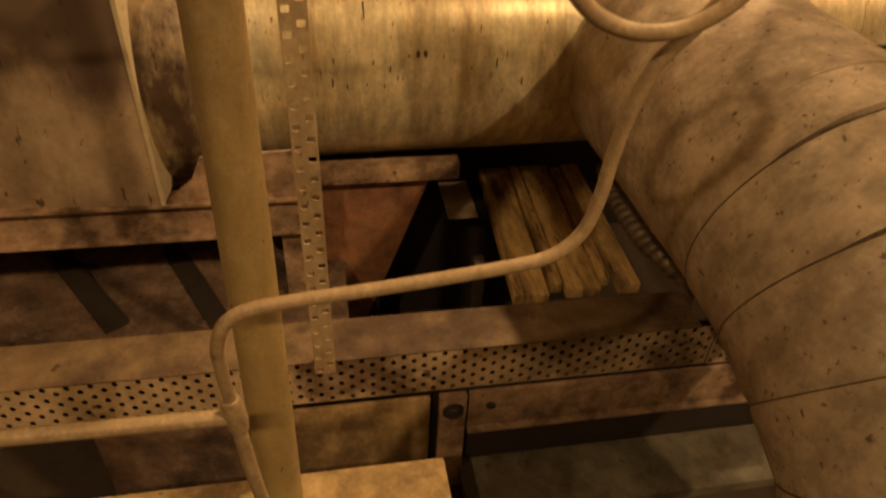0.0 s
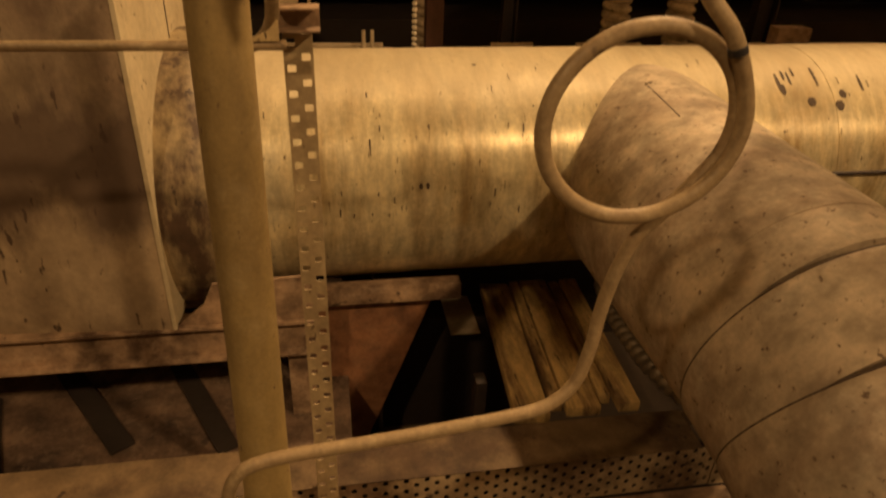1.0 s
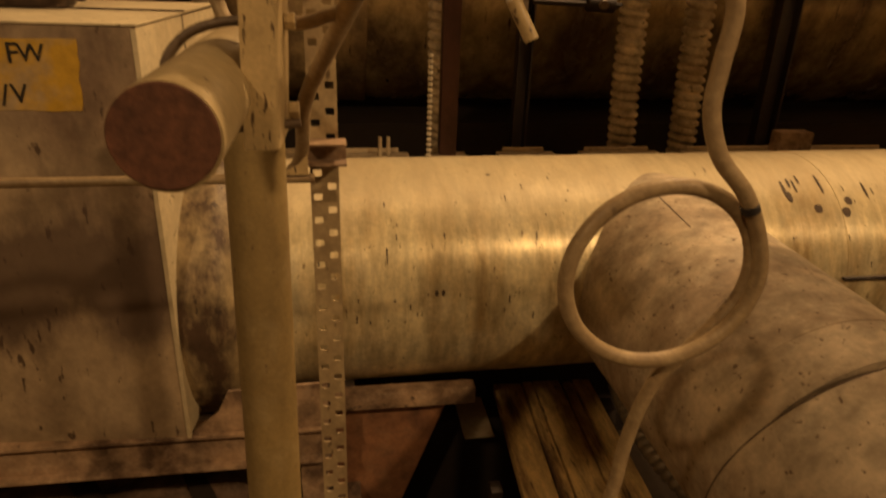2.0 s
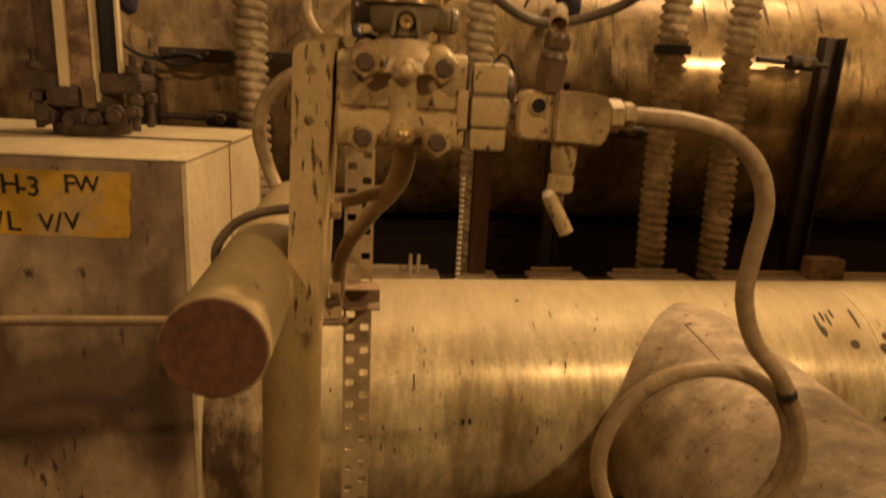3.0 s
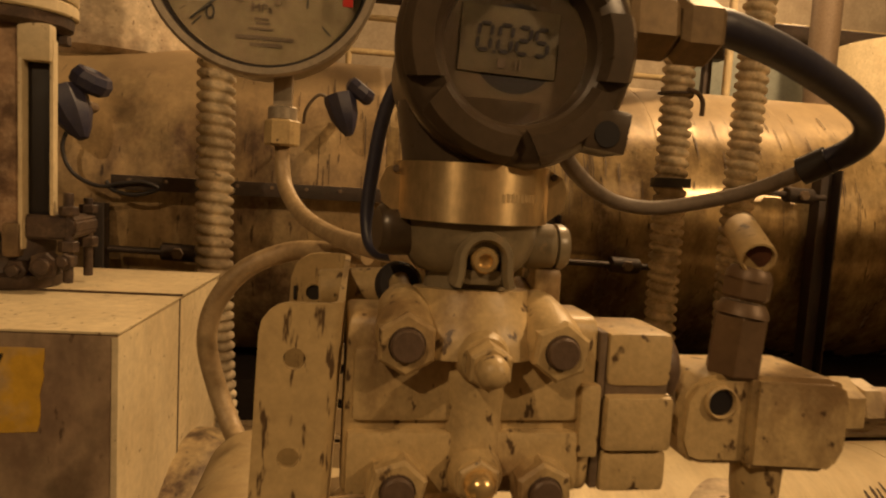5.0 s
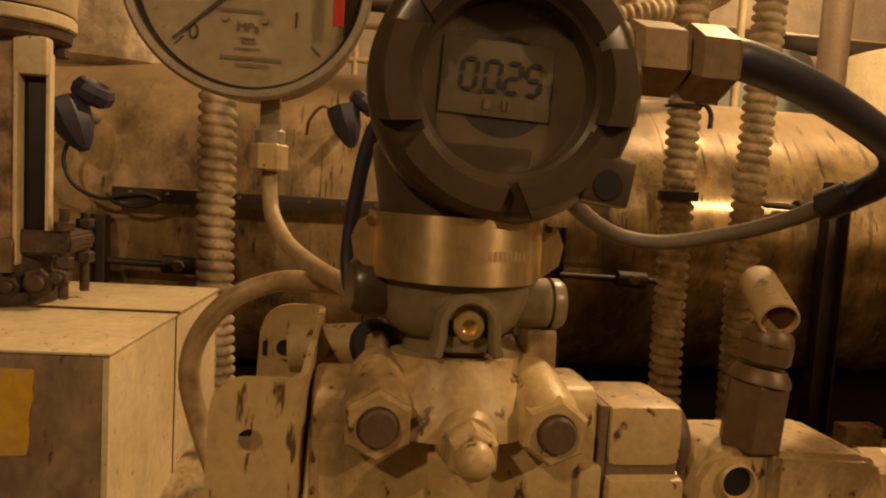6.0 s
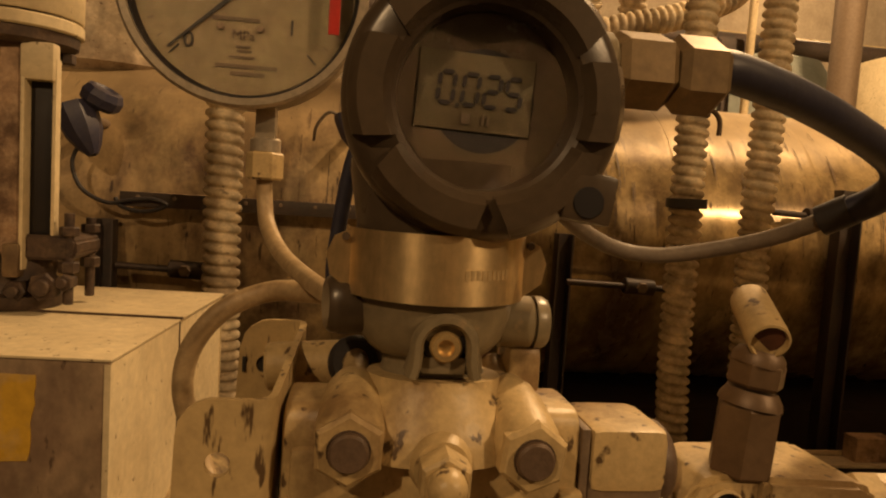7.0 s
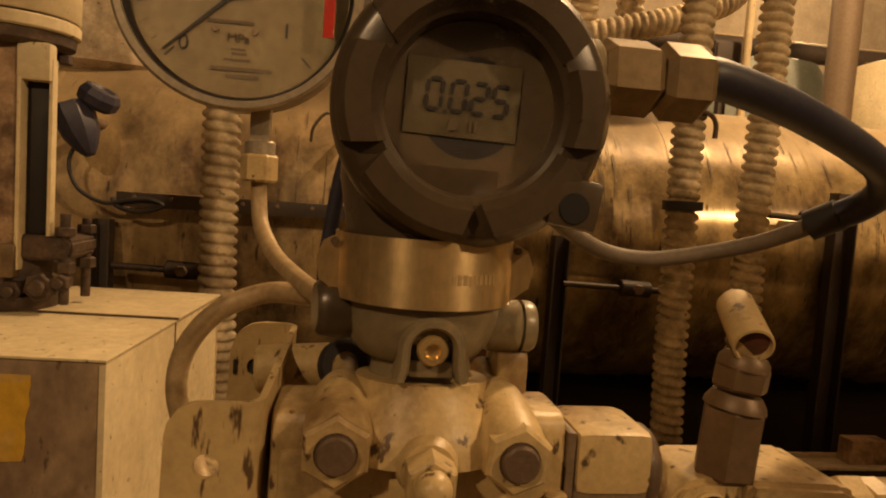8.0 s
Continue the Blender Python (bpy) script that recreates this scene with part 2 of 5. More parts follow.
STUDM = material("dark oxidised stud", (0.135, 0.092, 0.064), 0.42, 0.1, (0.16, 0.10, 0.06), 0.5, 90, (1, 1, 1), 500, 0.15)
# STAND made darker, so the post's colour carries its shade.
POSTM = material("shaded cream post paint", (0.40, 0.285, 0.108), 0.5, 0.0, (0.20, 0.135, 0.055), 0.7, 5, (1, 1, 0.35), 180, 0.06, 0.3, (0.12, 0.07, 0.035), 90, (1, 1, 0.5), dust=0.3, dust_colour=(0.46, 0.36, 0.19), dust_scale=26, edge=(0.44, 0.66), mid=0.14)
REDPOST = material("dark red post paint", (0.095, 0.038, 0.026), 0.7, 0.0, (0.04, 0.022, 0.016), 0.7, 12, (1, 1, 0.5), 160, 0.1)


def shadow_band(m, lo, hi, depth, colour, amount):
    """A wavy dark band between two heights of a sheet, standing for a shadow."""
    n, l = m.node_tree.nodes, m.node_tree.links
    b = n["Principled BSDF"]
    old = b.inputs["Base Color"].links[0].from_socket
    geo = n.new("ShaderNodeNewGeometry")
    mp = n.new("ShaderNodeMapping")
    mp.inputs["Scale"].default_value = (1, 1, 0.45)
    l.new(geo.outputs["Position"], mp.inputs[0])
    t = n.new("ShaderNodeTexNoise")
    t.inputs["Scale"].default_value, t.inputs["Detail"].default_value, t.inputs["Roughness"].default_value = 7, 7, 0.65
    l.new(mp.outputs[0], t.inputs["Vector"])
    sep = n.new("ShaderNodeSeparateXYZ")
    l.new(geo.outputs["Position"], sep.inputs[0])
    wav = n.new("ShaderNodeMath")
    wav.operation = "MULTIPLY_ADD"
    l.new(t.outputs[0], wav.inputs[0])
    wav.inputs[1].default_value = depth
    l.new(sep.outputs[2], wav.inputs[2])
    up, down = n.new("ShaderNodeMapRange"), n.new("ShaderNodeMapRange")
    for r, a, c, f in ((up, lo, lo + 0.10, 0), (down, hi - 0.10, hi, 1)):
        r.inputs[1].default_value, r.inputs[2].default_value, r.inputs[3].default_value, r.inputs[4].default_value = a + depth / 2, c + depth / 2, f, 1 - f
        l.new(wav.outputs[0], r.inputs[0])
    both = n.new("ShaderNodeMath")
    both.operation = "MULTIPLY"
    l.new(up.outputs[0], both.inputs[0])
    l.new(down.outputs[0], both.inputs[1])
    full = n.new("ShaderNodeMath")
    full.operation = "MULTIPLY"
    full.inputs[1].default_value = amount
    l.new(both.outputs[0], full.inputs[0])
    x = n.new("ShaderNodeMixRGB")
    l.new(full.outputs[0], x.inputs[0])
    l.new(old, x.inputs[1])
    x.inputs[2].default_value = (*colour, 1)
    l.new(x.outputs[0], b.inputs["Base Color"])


def settled_dust(m, z0, z1, colour, amount, rough=0.75):
    """Pale dust lying on the upper side of a level pipe from height z0 up, with a ragged lower edge."""
    n, l = m.node_tree.nodes, m.node_tree.links
    b = n["Principled BSDF"]
    geo = n.new("ShaderNodeNewGeometry")
    sep = n.new("ShaderNodeSeparateXYZ")
    l.new(geo.outputs["Position"], sep.inputs[0])
    t = n.new("ShaderNodeTexNoise")
    t.inputs["Scale"].default_value, t.inputs["Detail"].default_value, t.inputs["Roughness"].default_value = 5, 8, 0.68
    l.new(geo.outputs["Position"], t.inputs["Vector"])
    wav = n.new("ShaderNodeMath")
    wav.operation = "MULTIPLY_ADD"
    l.new(t.outputs[0], wav.inputs[0])
    wav.inputs[1].default_value = 1.6 * (z1 - z0)
    l.new(sep.outputs[2], wav.inputs[2])
    r = n.new("ShaderNodeMapRange")
    r.inputs[1].default_value, r.inputs[2].default_value, r.inputs[4].default_value = z0 + 0.8 * (z1 - z0), z1 + 0.8 * (z1 - z0), amount
    l.new(wav.outputs[0], r.inputs[0])
    x = n.new("ShaderNodeMixRGB")
    l.new(r.outputs[0], x.inputs[0])
    l.new(b.inputs["Base Color"].links[0].from_socket, x.inputs[1])
    x.inputs[2].default_value = (*colour, 1)
    l.new(x.outputs[0], b.inputs["Base Color"])
    for name, end in (("Roughness", rough), ("Metallic", 0.0)):
        mix = n.new("ShaderNodeMix")
        l.new(r.outputs[0], mix.inputs[0])
        if b.inputs[name].is_linked:
            l.new(b.inputs[name].links[0].from_socket, mix.inputs[2])
        else:
            mix.inputs[2].default_value = b.inputs[name].default_value
        mix.inputs[3].default_value = end
        l.new(mix.outputs[0], b.inputs[name])


settled_dust(CLAD, 1.03, 1.12, (0.54, 0.44, 0.265), 0.72)
for sheet in (CLAD_REAR, CLAD_REAR_MATT):
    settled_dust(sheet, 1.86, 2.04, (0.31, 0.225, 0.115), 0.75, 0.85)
# Shadow over the box front, painted as a dark band.
shadow_band(SHEET_SHADED, 0.84, 1.22, 0.42, (0.085, 0.052, 0.038), 0.80)

GLASS = bpy.data.materials.new("window glass")
GLASS.use_nodes = True
_b = GLASS.node_tree.nodes["Principled BSDF"]
_b.inputs["Base Color"].default_value = (0.92, 0.92, 0.9, 1)
_b.inputs["Transmission Weight"].default_value = 1.0
_b.inputs["Roughness"].default_value = 0.06
_b.inputs["IOR"].default_value = 1.12


# ================= mesh helpers =================
def thing(name, place, label, category, group="", kind=""):
    ob = new(name)
    ob.location = place
    ob.empty_display_size = 0.05
    return tagged(ob, label, category, group, kind)


def chain_matrix(ob):
    m = Matrix.Translation(ob.location) if ob.type == "EMPTY" else Matrix.Identity(4)
    return m


def part(name, bm, mat, parent=None, label="", smooth=True, angle=40):
    """Links bm, given in world metres, as one mesh under parent."""
    bmesh.ops.recalc_face_normals(bm, faces=bm.faces)
    if smooth:
        lim = radians(angle)
        for f in bm.faces:
            f.smooth = True
        for e in bm.edges:
            e.smooth = len(e.link_faces) == 2 and e.calc_face_angle(0) < lim
    me = bpy.data.meshes.new(name)
    bm.to_mesh(me)
    bm.free()
    me.materials.append(mat)
    ob = new(name, me)
    if parent is not None:
        ob.parent = parent
        ob.matrix_parent_inverse = chain_matrix(parent).inverted()
    if label:
        ob["label"] = label
    return ob


def box(x0, x1, y0, y1, z0, z1, bevel=0.0, bm=None, m=None):
    bm = bm or bmesh.new()
    r = bmesh.ops.create_cube(bm, size=1)
    vs = r["verts"]
    for v in vs:
        v.co = Vector(((x0 + x1) / 2 + v.co.x * (x1 - x0), (y0 + y1) / 2 + v.co.y * (y1 - y0), (z0 + z1) / 2 + v.co.z * (z1 - z0)))
    if bevel:
        es = list({e for v in vs for e in v.link_edges})
        r = bmesh.ops.bevel(bm, geom=es, offset=bevel, segments=2, affect="EDGES", profile=0.6)
        vs = list({v for f in r["faces"] for v in f.verts} | {v for v in vs if v.is_valid})
    if m is not None:
        bmesh.ops.transform(bm, matrix=m, verts=vs)
    return bm


def axes(p0, p1):
    z = (Vector(p1) - Vector(p0)).normalized()
    x = z.orthogonal().normalized() if abs(z.z) > 0.9 else z.cross(Vector((0, 0, 1))).normalized()
    return x, z.cross(x).normalized(), z


def lathe(p0, p1, profile, seg=32, bm=None, turn=0.0):
    """Turns (distance along p0-p1, radius) round that axis; radius 0 closes the end."""
    bm = bm or bmesh.new()
    x, y, z = axes(p0, p1)
    p0 = Vector(p0)
    rings = []
    for d, r in profile:
        if r <= 1e-6:
            rings.append([bm.verts.new(p0 + z * d)])
        else:
            rings.append([bm.verts.new(p0 + z * d + (x * math.cos(turn + 2 * math.pi * k / seg) + y * math.sin(turn + 2 * math.pi * k / seg)) * r) for k in range(seg)])
    for a, b in zip(rings, rings[1:]):
        for k in range(seg):
            j = (k + 1) % seg
            if len(a) == 1 and len(b) == 1:
                continue
            if len(a) == 1:
                bm.faces.new((a[0], b[k], b[j]))
            elif len(b) == 1:
                bm.faces.new((a[k], a[j], b[0]))
            else:
                bm.faces.new((a[k], a[j], b[j], b[k]))
    return bm


def rod(p0, p1, r, seg=20, bm=None, bevel=None, r1=None):
    """A cylinder with softened rims and closed ends."""
    d = (Vector(p1) - Vector(p0)).length
    r1 = r if r1 is None else r1
    c = min(r * 0.12, d * 0.2) if bevel is None else bevel
    return lathe(p0, p1, [(0, 0), (0, r - c), (c, r), (d - c, r1), (d, r1 - c), (d, 0)], seg, bm)


def hexnut(p0, p1, r, bm=None, turn=0.0, chamfer=0.12):
    """A hexagon bar or nut with eased rims."""
    d = (Vector(p1) - Vector(p0)).length
    c = r * chamfer
    return lathe(p0, p1, [(0, 0), (0, r - c), (c, r), (d - c, r), (d, r - c), (d, 0)], 6, bm, turn)


def smooth_line(points, step=8):
    pts = [Vector(p) for p in points]
    ext = [pts[0] * 2 - pts[1], *pts, pts[-1] * 2 - pts[-2]]
    out = []
    for i in range(1, len(ext) - 2):
        a, b, c, d = ext[i - 1], ext[i], ext[i + 1], ext[i + 2]
        for k in range(step):
            t = k / step
            out.append(0.5 * ((2 * b) + (c - a) * t + (2 * a - 5 * b + 4 * c - d) * t * t + (3 * b - a - 3 * c + d) * t ** 3))
    out.append(pts[-1])
    return out


def tube(points, r, seg=14, step=8, bm=None, ripple=None):
    """A bent tube along a smooth line. ripple: (pitch, depth) of a corrugated wall."""
    bm = bm or bmesh.new()
    line = smooth_line(points, step)
    if ripple:
        # even steps, ten to a pitch
        pitch = ripple[0] / 10
        dist, even, acc = 0, [line[0]], 0
        for a, b in zip(line, line[1:]):
            L = (b - a).length
            while acc + L >= pitch:
                k = (pitch - acc) / L
                a = a.lerp(b, k)
                L = (b - a).length
                even.append(a.copy())
                acc = 0
            acc += L
        line = even
    nx = None
    rings = []
    for i, p in enumerate(line):
        t = (line[min(i + 1, len(line) - 1)] - line[max(i - 1, 0)]).normalized()
        if nx is None:
            nx = t.orthogonal().normalized()
        nx = (nx - t * nx.dot(t)).normalized()
        ny = t.cross(nx)
        rr = r
        ring = []
        for k in range(seg):
            a = 2 * math.pi * k / seg
            if ripple:
                rr = r - ripple[1] * (0.5 + 0.5 * math.cos(2 * math.pi * i / 10 + a)) ** 2.2
            ring.append(bm.verts.new(p + (nx * math.cos(a) + ny * math.sin(a)) * rr))
        rings.append(ring)
    for a, b in zip(rings, rings[1:]):
        for k in range(seg):
            bm.faces.new((a[k], a[(k + 1) % seg], b[(k + 1) % seg], b[k]))
    bm.faces.new(rings[0][::-1])
    bm.faces.new(rings[-1])
    return bm


def holed_sheet(origin, u, v, cols, rows, cu, cv, hole, stagger=False, round_hole=True, bm=None):
    """A sheet of cols x rows cells of cu x cv metres with a hole in each (hole: half width and half height)."""
    bm = bm or bmesh.new()
    origin, u, v = Vector(origin), Vector(u), Vector(v)
    seg = 8
    for i in range(cols):
        for j in range(rows):
            off = (0.22 * cv if i % 2 else -0.22 * cv) if stagger else 0
            c = origin + u * (i + 0.5) * cu + v * (j + 0.5) * cv
            outer, inner = [], []
            for k in range(seg):
                a = 2 * math.pi * k / seg
                ca, sa = math.cos(a), math.sin(a)
                s = 1 / max(abs(ca), abs(sa))
                outer.append(bm.verts.new(c + u * ca * s * cu / 2 + v * sa * s * cv / 2))
                if round_hole:
                    inner.append(bm.verts.new(c + u * ca * hole[0] + v * (sa * hole[1] + off)))
                else:
                    inner.append(bm.verts.new(c + u * max(-1, min(1, ca * 1.35)) * hole[0] + v * (max(-1, min(1, sa * 1.35)) * hole[1] + off)))
            for k in range(seg):
                bm.faces.new((outer[k], outer[(k + 1) % seg], inner[(k + 1) % seg], inner[k]))
    bmesh.ops.remove_doubles(bm, verts=bm.verts, dist=1e-5)
    return bm


def thicken(ob, t, offset=-1):
    md = ob.modifiers.new("thickness", "SOLIDIFY")
    md.thickness, md.offset = t, offset
    return ob


def writing(name, text, size, m, mat, parent, spacing=1.0, align="CENTER", shear=0.0):
    cu = bpy.data.curves.new(name, "FONT")
    cu.body, cu.size, cu.align_x, cu.align_y, cu.extrude = text, size, align, "CENTER", 0.0006
    cu.space_character = spacing
    cu.shear = shear
    tmp = bpy.data.objects.new(name, cu)
    scene.collection.objects.link(tmp)
    bpy.context.view_layer.update()
    me = bpy.data.meshes.new_from_object(tmp.evaluated_get(bpy.context.evaluated_depsgraph_get()))
    bpy.data.objects.remove(tmp)
    me.transform(m)
    me.materials.clear()
    me.materials.append(mat)
    ob = new(name, me)
    ob.parent = parent
    ob.matrix_parent_inverse = chain_matrix(parent).inverted()
    return ob


FACE = Matrix.Rotation(radians(90), 4, "X")  # writing that stands upright and faces -y


def prism_xz(corners, y0, y1, bm=None):
    """An outline in x and z, pushed from y0 to y1."""
    bm = bm or bmesh.new()
    a = [bm.verts.new((x, y0, z)) for x, z in corners]
    b = [bm.verts.new((x, y1, z)) for x, z in corners]
    bm.faces.new(a)
    bm.faces.new(b[::-1])
    for i in range(len(a)):
        j = (i + 1) % len(a)
        bm.faces.new((a[i], b[i], b[j], a[j]))
    return bm


# ================= hall =================
X0, X1, Y0, Y1, ZC = -5.0, 7.0, -4.5, 8.0, 5.6
tagged(part("floor", box(X0, X1, Y0, Y1, -0.15, 0.0), CONC, None), "dirty brown concrete floor of the plant hall", "floor", kind="structure")
tagged(part("ceiling", box(X0, X1, Y0, Y1, ZC, ZC + 0.15), CEILM, None), "dark ceiling of the plant hall", "ceiling", kind="structure")
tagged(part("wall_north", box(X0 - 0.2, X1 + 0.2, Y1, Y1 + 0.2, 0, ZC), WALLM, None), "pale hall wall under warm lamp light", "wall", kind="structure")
# Walls out of view take a dark paint that cuts bounced light.
tagged(part("wall_south", box(X0 - 0.2, X1 + 0.2, Y0 - 0.2, Y0, 0, ZC), WALLS, None), "unseen hall wall behind the walkway, darkened to cut bounced light", "wall", kind="structure")
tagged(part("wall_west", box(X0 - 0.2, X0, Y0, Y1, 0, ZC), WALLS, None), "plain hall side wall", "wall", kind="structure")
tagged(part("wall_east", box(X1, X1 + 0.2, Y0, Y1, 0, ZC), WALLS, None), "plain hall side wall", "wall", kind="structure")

# ================= main and branch pipe =================
MP0, MPD, MPR = Vector((0, 1.595, 0.864)), Vector((1, 0.017, 0.004)).normalized(), 0.282


def main_at(x):
    return MP0 + MPD * (x / MPD.x)


main_pipe = thing("insulated_pipe", (0.3, 1.595, 0.58), "thick insulated pipe in streaked bright aluminium cladding", "pipe")
CUTS = [-0.42, 0.50, 1.22, 1.95, 2.9, 3.9, 5.2, 6.95]
for i, (a, b) in enumerate(zip(CUTS, CUTS[1:])):
    L = (main_at(b) - main_at(a)).length
    r = MPR - 0.0006 * (i % 2)
    part("cladding_sheet", lathe(main_at(a), main_at(b), [(0, 0.2), (0, r), (L - 0.006, r), (L, r - 0.0006), (L, 0.2)], 96), CLAD, main_pipe)


def grime_marks(name, p0, direction, radius, marks, parent):
    """Flat runs of grime lying on a level pipe: (x, angle above level facing -y, run length, width)."""
    bm = bmesh.new()
    for x, ang, run, wide in marks:
        c = p0 + direction * (x / direction.x)
        n = max(3, int(run / 0.012))
        prev = None
        for i in range(n + 1):
            f = i / n
            a = radians(ang) - run * f / radius
            w = wide * (0.35 + 0.65 * math.sin(math.pi * min(0.97, 0.12 + 0.8 * f))) * (0.75 + 0.5 * random.random())
            o = Vector((0, -math.cos(a), math.sin(a))) * (radius + 0.0009)
            pair = [bm.verts.new(c + o + Vector((k * w / 2 + 0.0012 * (random.random() - 0.5), 0, 0))) for k in (-1, 1)]
            if prev:
                bm.faces.new((prev[0], prev[1], pair[1], pair[0]))
            prev = pair
    ob = part(name, bm, GRIME, parent)
    ob["kind"] = "stuff"
    return ob


part("end_collar", lathe(main_at(-0.372), main_at(-0.215), [(0, 0.2), (0, 0.336), (0.085, 0.334), (0.115, 0.324), (0.150, 0.290), (0.157, 0.2)], 96), COLLAR, main_pipe, "dark stained collar at the pipe end")
rng = random.Random(7)
marks = [(1.085, 62, 0.055, 0.008), (1.105, 64, 0.030, 0.007), (1.118, 63, 0.040, 0.006), (1.092, 55, 0.03, 0.012), (1.135, 66, 0.028, 0.006), (1.19, 66, 0.06, 0.007), (1.16, 47, 0.022, 0.020), (1.235, 45, 0.026, 0.022), (1.25, 51, 0.022, 0.018), (1.31, 60, 0.05, 0.007)]
marks += [(0.193, 13, 0.014, 0.009), (0.208, 13, 0.014, 0.008), (0.338, 73, 0.006, 0.012), (0.085, 33, 0.035, 0.004)]
for k in range(55):
    marks.append((rng.uniform(-0.2, 1.5), rng.uniform(-10, 75), rng.uniform(0.005, 0.022), rng.uniform(0.0015, 0.0035)))
grime_marks("grime", MP0, MPD, MPR, marks, main_pipe)
BRR = 0.248
branch = thing("branch_pipe", (0.85, 0.35, 0.0), "insulated branch pipe in dull ringed cladding bending down to the floor", "pipe")


def branch_at(d):
    """The middle line: level out of the thick pipe, then an easy bend down to the floor."""
    if d <= 0.717:
        return Vector((0.757 + 0.075 * d, 1.595 - d, 0.893 - 0.078 * d))
    a = (d - 0.717) / 0.812
    e = Vector((0.811, 0.878, 0.837))
    return e + Vector((0.075 * 0.812 * math.sin(a), -0.812 * math.sin(a), -0.812 * (1 - math.cos(a)) - 0.05 * (d - 0.717)))


part("saddle_collar", lathe(branch_at(0.03), branch_at(0.725), [(0, 0.2), (0, BRR - 0.002), (0.697, BRR - 0.002), (0.698, 0.2)], 80), CLAD_DULL, branch)
p, q = branch_at(0.715), branch_at(0.808)
part("cladding_ring", lathe(p, q, [(0, 0.18), (0, BRR - 0.004), (0.006, BRR - 0.002), ((q - p).length + 0.004, BRR - 0.004), ((q - p).length + 0.004, 0.18)], 72), CLAD_DULL, branch)
d0 = 0.808
for i, L in enumerate([0.138, 0.137, 0.134, 0.13, 0.13, 0.13, 0.13, 0.13, 0.13, 0.13]):
    p, q = branch_at(d0), branch_at(d0 + L)
    n = (q - p).length
    part("cladding_ring", lathe(p, q, [(-0.010, 0.18), (-0.010, BRR + 0.0005), (-0.005, BRR + 0.0030), (0.004, BRR + 0.0032), (0.030, BRR + 0.0010), (n * 0.6, BRR), (n + 0.012, BRR - 0.004), (n + 0.012, 0.18)], 72), CLAD_DULL, branch)
    part("lap_seam", lathe(p, q, [(-0.0125, BRR - 0.002), (-0.0125, BRR + 0.0008), (-0.0105, BRR + 0.0010), (-0.0105, BRR - 0.002)], 72), GRIME, branch)
    d0 += L
part("seam_fold", tube([(0.728, 1.402, 1.1215), (0.7155, 1.405, 1.1184), (0.7155, 1.34, 1.1120), (0.715, 1.228, 1.1008)], 0.0016, 8, 3), GRIME, branch, "dark folded seam of the collar")
part("seam_tab", box(0.7125, 0.7190, 1.400, 1.407, 1.1170, 1.1225, 0.001), GALV, branch)
part("lap_seam", box(1.21, 2.6, 1.326, 1.336, 0.9085, 0.9165, 0.001), DARK, main_pipe)

# ================= valve box =================
BX0, BX1, BY0, BYM, BY1, BZ0, BZ1 = -1.55, -0.345, 1.240, 1.533, 1.826, 0.64, 1.482
valve_box = thing("valve_box", (BX1, BY0, BZ0), "dusty cream sheet metal insulation box over a valve", "box")
part("front_panel", box(BX0, BX1, BY0, BY0 + 0.004, BZ0, BZ1, 0.001), SHEET_SHADED, valve_box)
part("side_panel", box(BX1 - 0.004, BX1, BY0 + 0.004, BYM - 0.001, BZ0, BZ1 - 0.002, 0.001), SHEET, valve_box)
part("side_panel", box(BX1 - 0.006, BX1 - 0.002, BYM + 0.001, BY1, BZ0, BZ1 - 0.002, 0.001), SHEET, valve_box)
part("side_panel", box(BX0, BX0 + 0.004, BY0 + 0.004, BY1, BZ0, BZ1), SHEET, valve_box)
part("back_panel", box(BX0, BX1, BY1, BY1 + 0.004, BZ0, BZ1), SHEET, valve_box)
part("bottom_panel", box(BX0, BX1 + 0.0, BY0 + 0.004, BY1, BZ0 - 0.0, BZ0 + 0.004), SHEET, valve_box)
part("lid", box(BX0, BX1 + 0.003, BY0 - 0.003, BYM - 0.001, BZ1, BZ1 + 0.004, 0.0012), SHEET, valve_box)
part("lid", box(BX0, BX1 + 0.003, BYM + 0.002, BY1 + 0.004, BZ1 + 0.001, BZ1 + 0.0055, 0.0012), SHEET, valve_box)
part("lid_seam", box(BX0, BX1 + 0.006, BYM - 0.0045, BYM + 0.0015, BZ1 + 0.0045, BZ1 + 0.0078), GRIME, valve_box)
part("panel_seam", box(BX1 - 0.003, BX1 + 0.0012, BYM - 0.003, BYM + 0.002, BZ0, BZ1 - 0.002), GRIME, valve_box)
part("corner_strip", box(BX1 - 0.007, BX1 + 0.002, BY0 - 0.002, BY0, BZ0, BZ1 - 0.004, 0.0008), SHEET, valve_box)
rng = random.Random(5)
outline = []
for (ax, az), (bx, bz) in (((-0.86, 1.343), (-0.450, 1.340)), ((-0.450, 1.340), (-0.440, 1.459)), ((-0.440, 1.459), (-0.86, 1.463)), ((-0.86, 1.463), (-0.86, 1.343))):
    for k in range(9):
        outline.append((ax + (bx - ax) * k / 9 + rng.uniform(-0.002, 0.002), az + (bz - az) * k / 9 + rng.uniform(-0.003, 0.001)))
part("label_patch", prism_xz(outline, BY0 - 0.0012, BY0), YELLOW, valve_box, "faded yellow painted label")
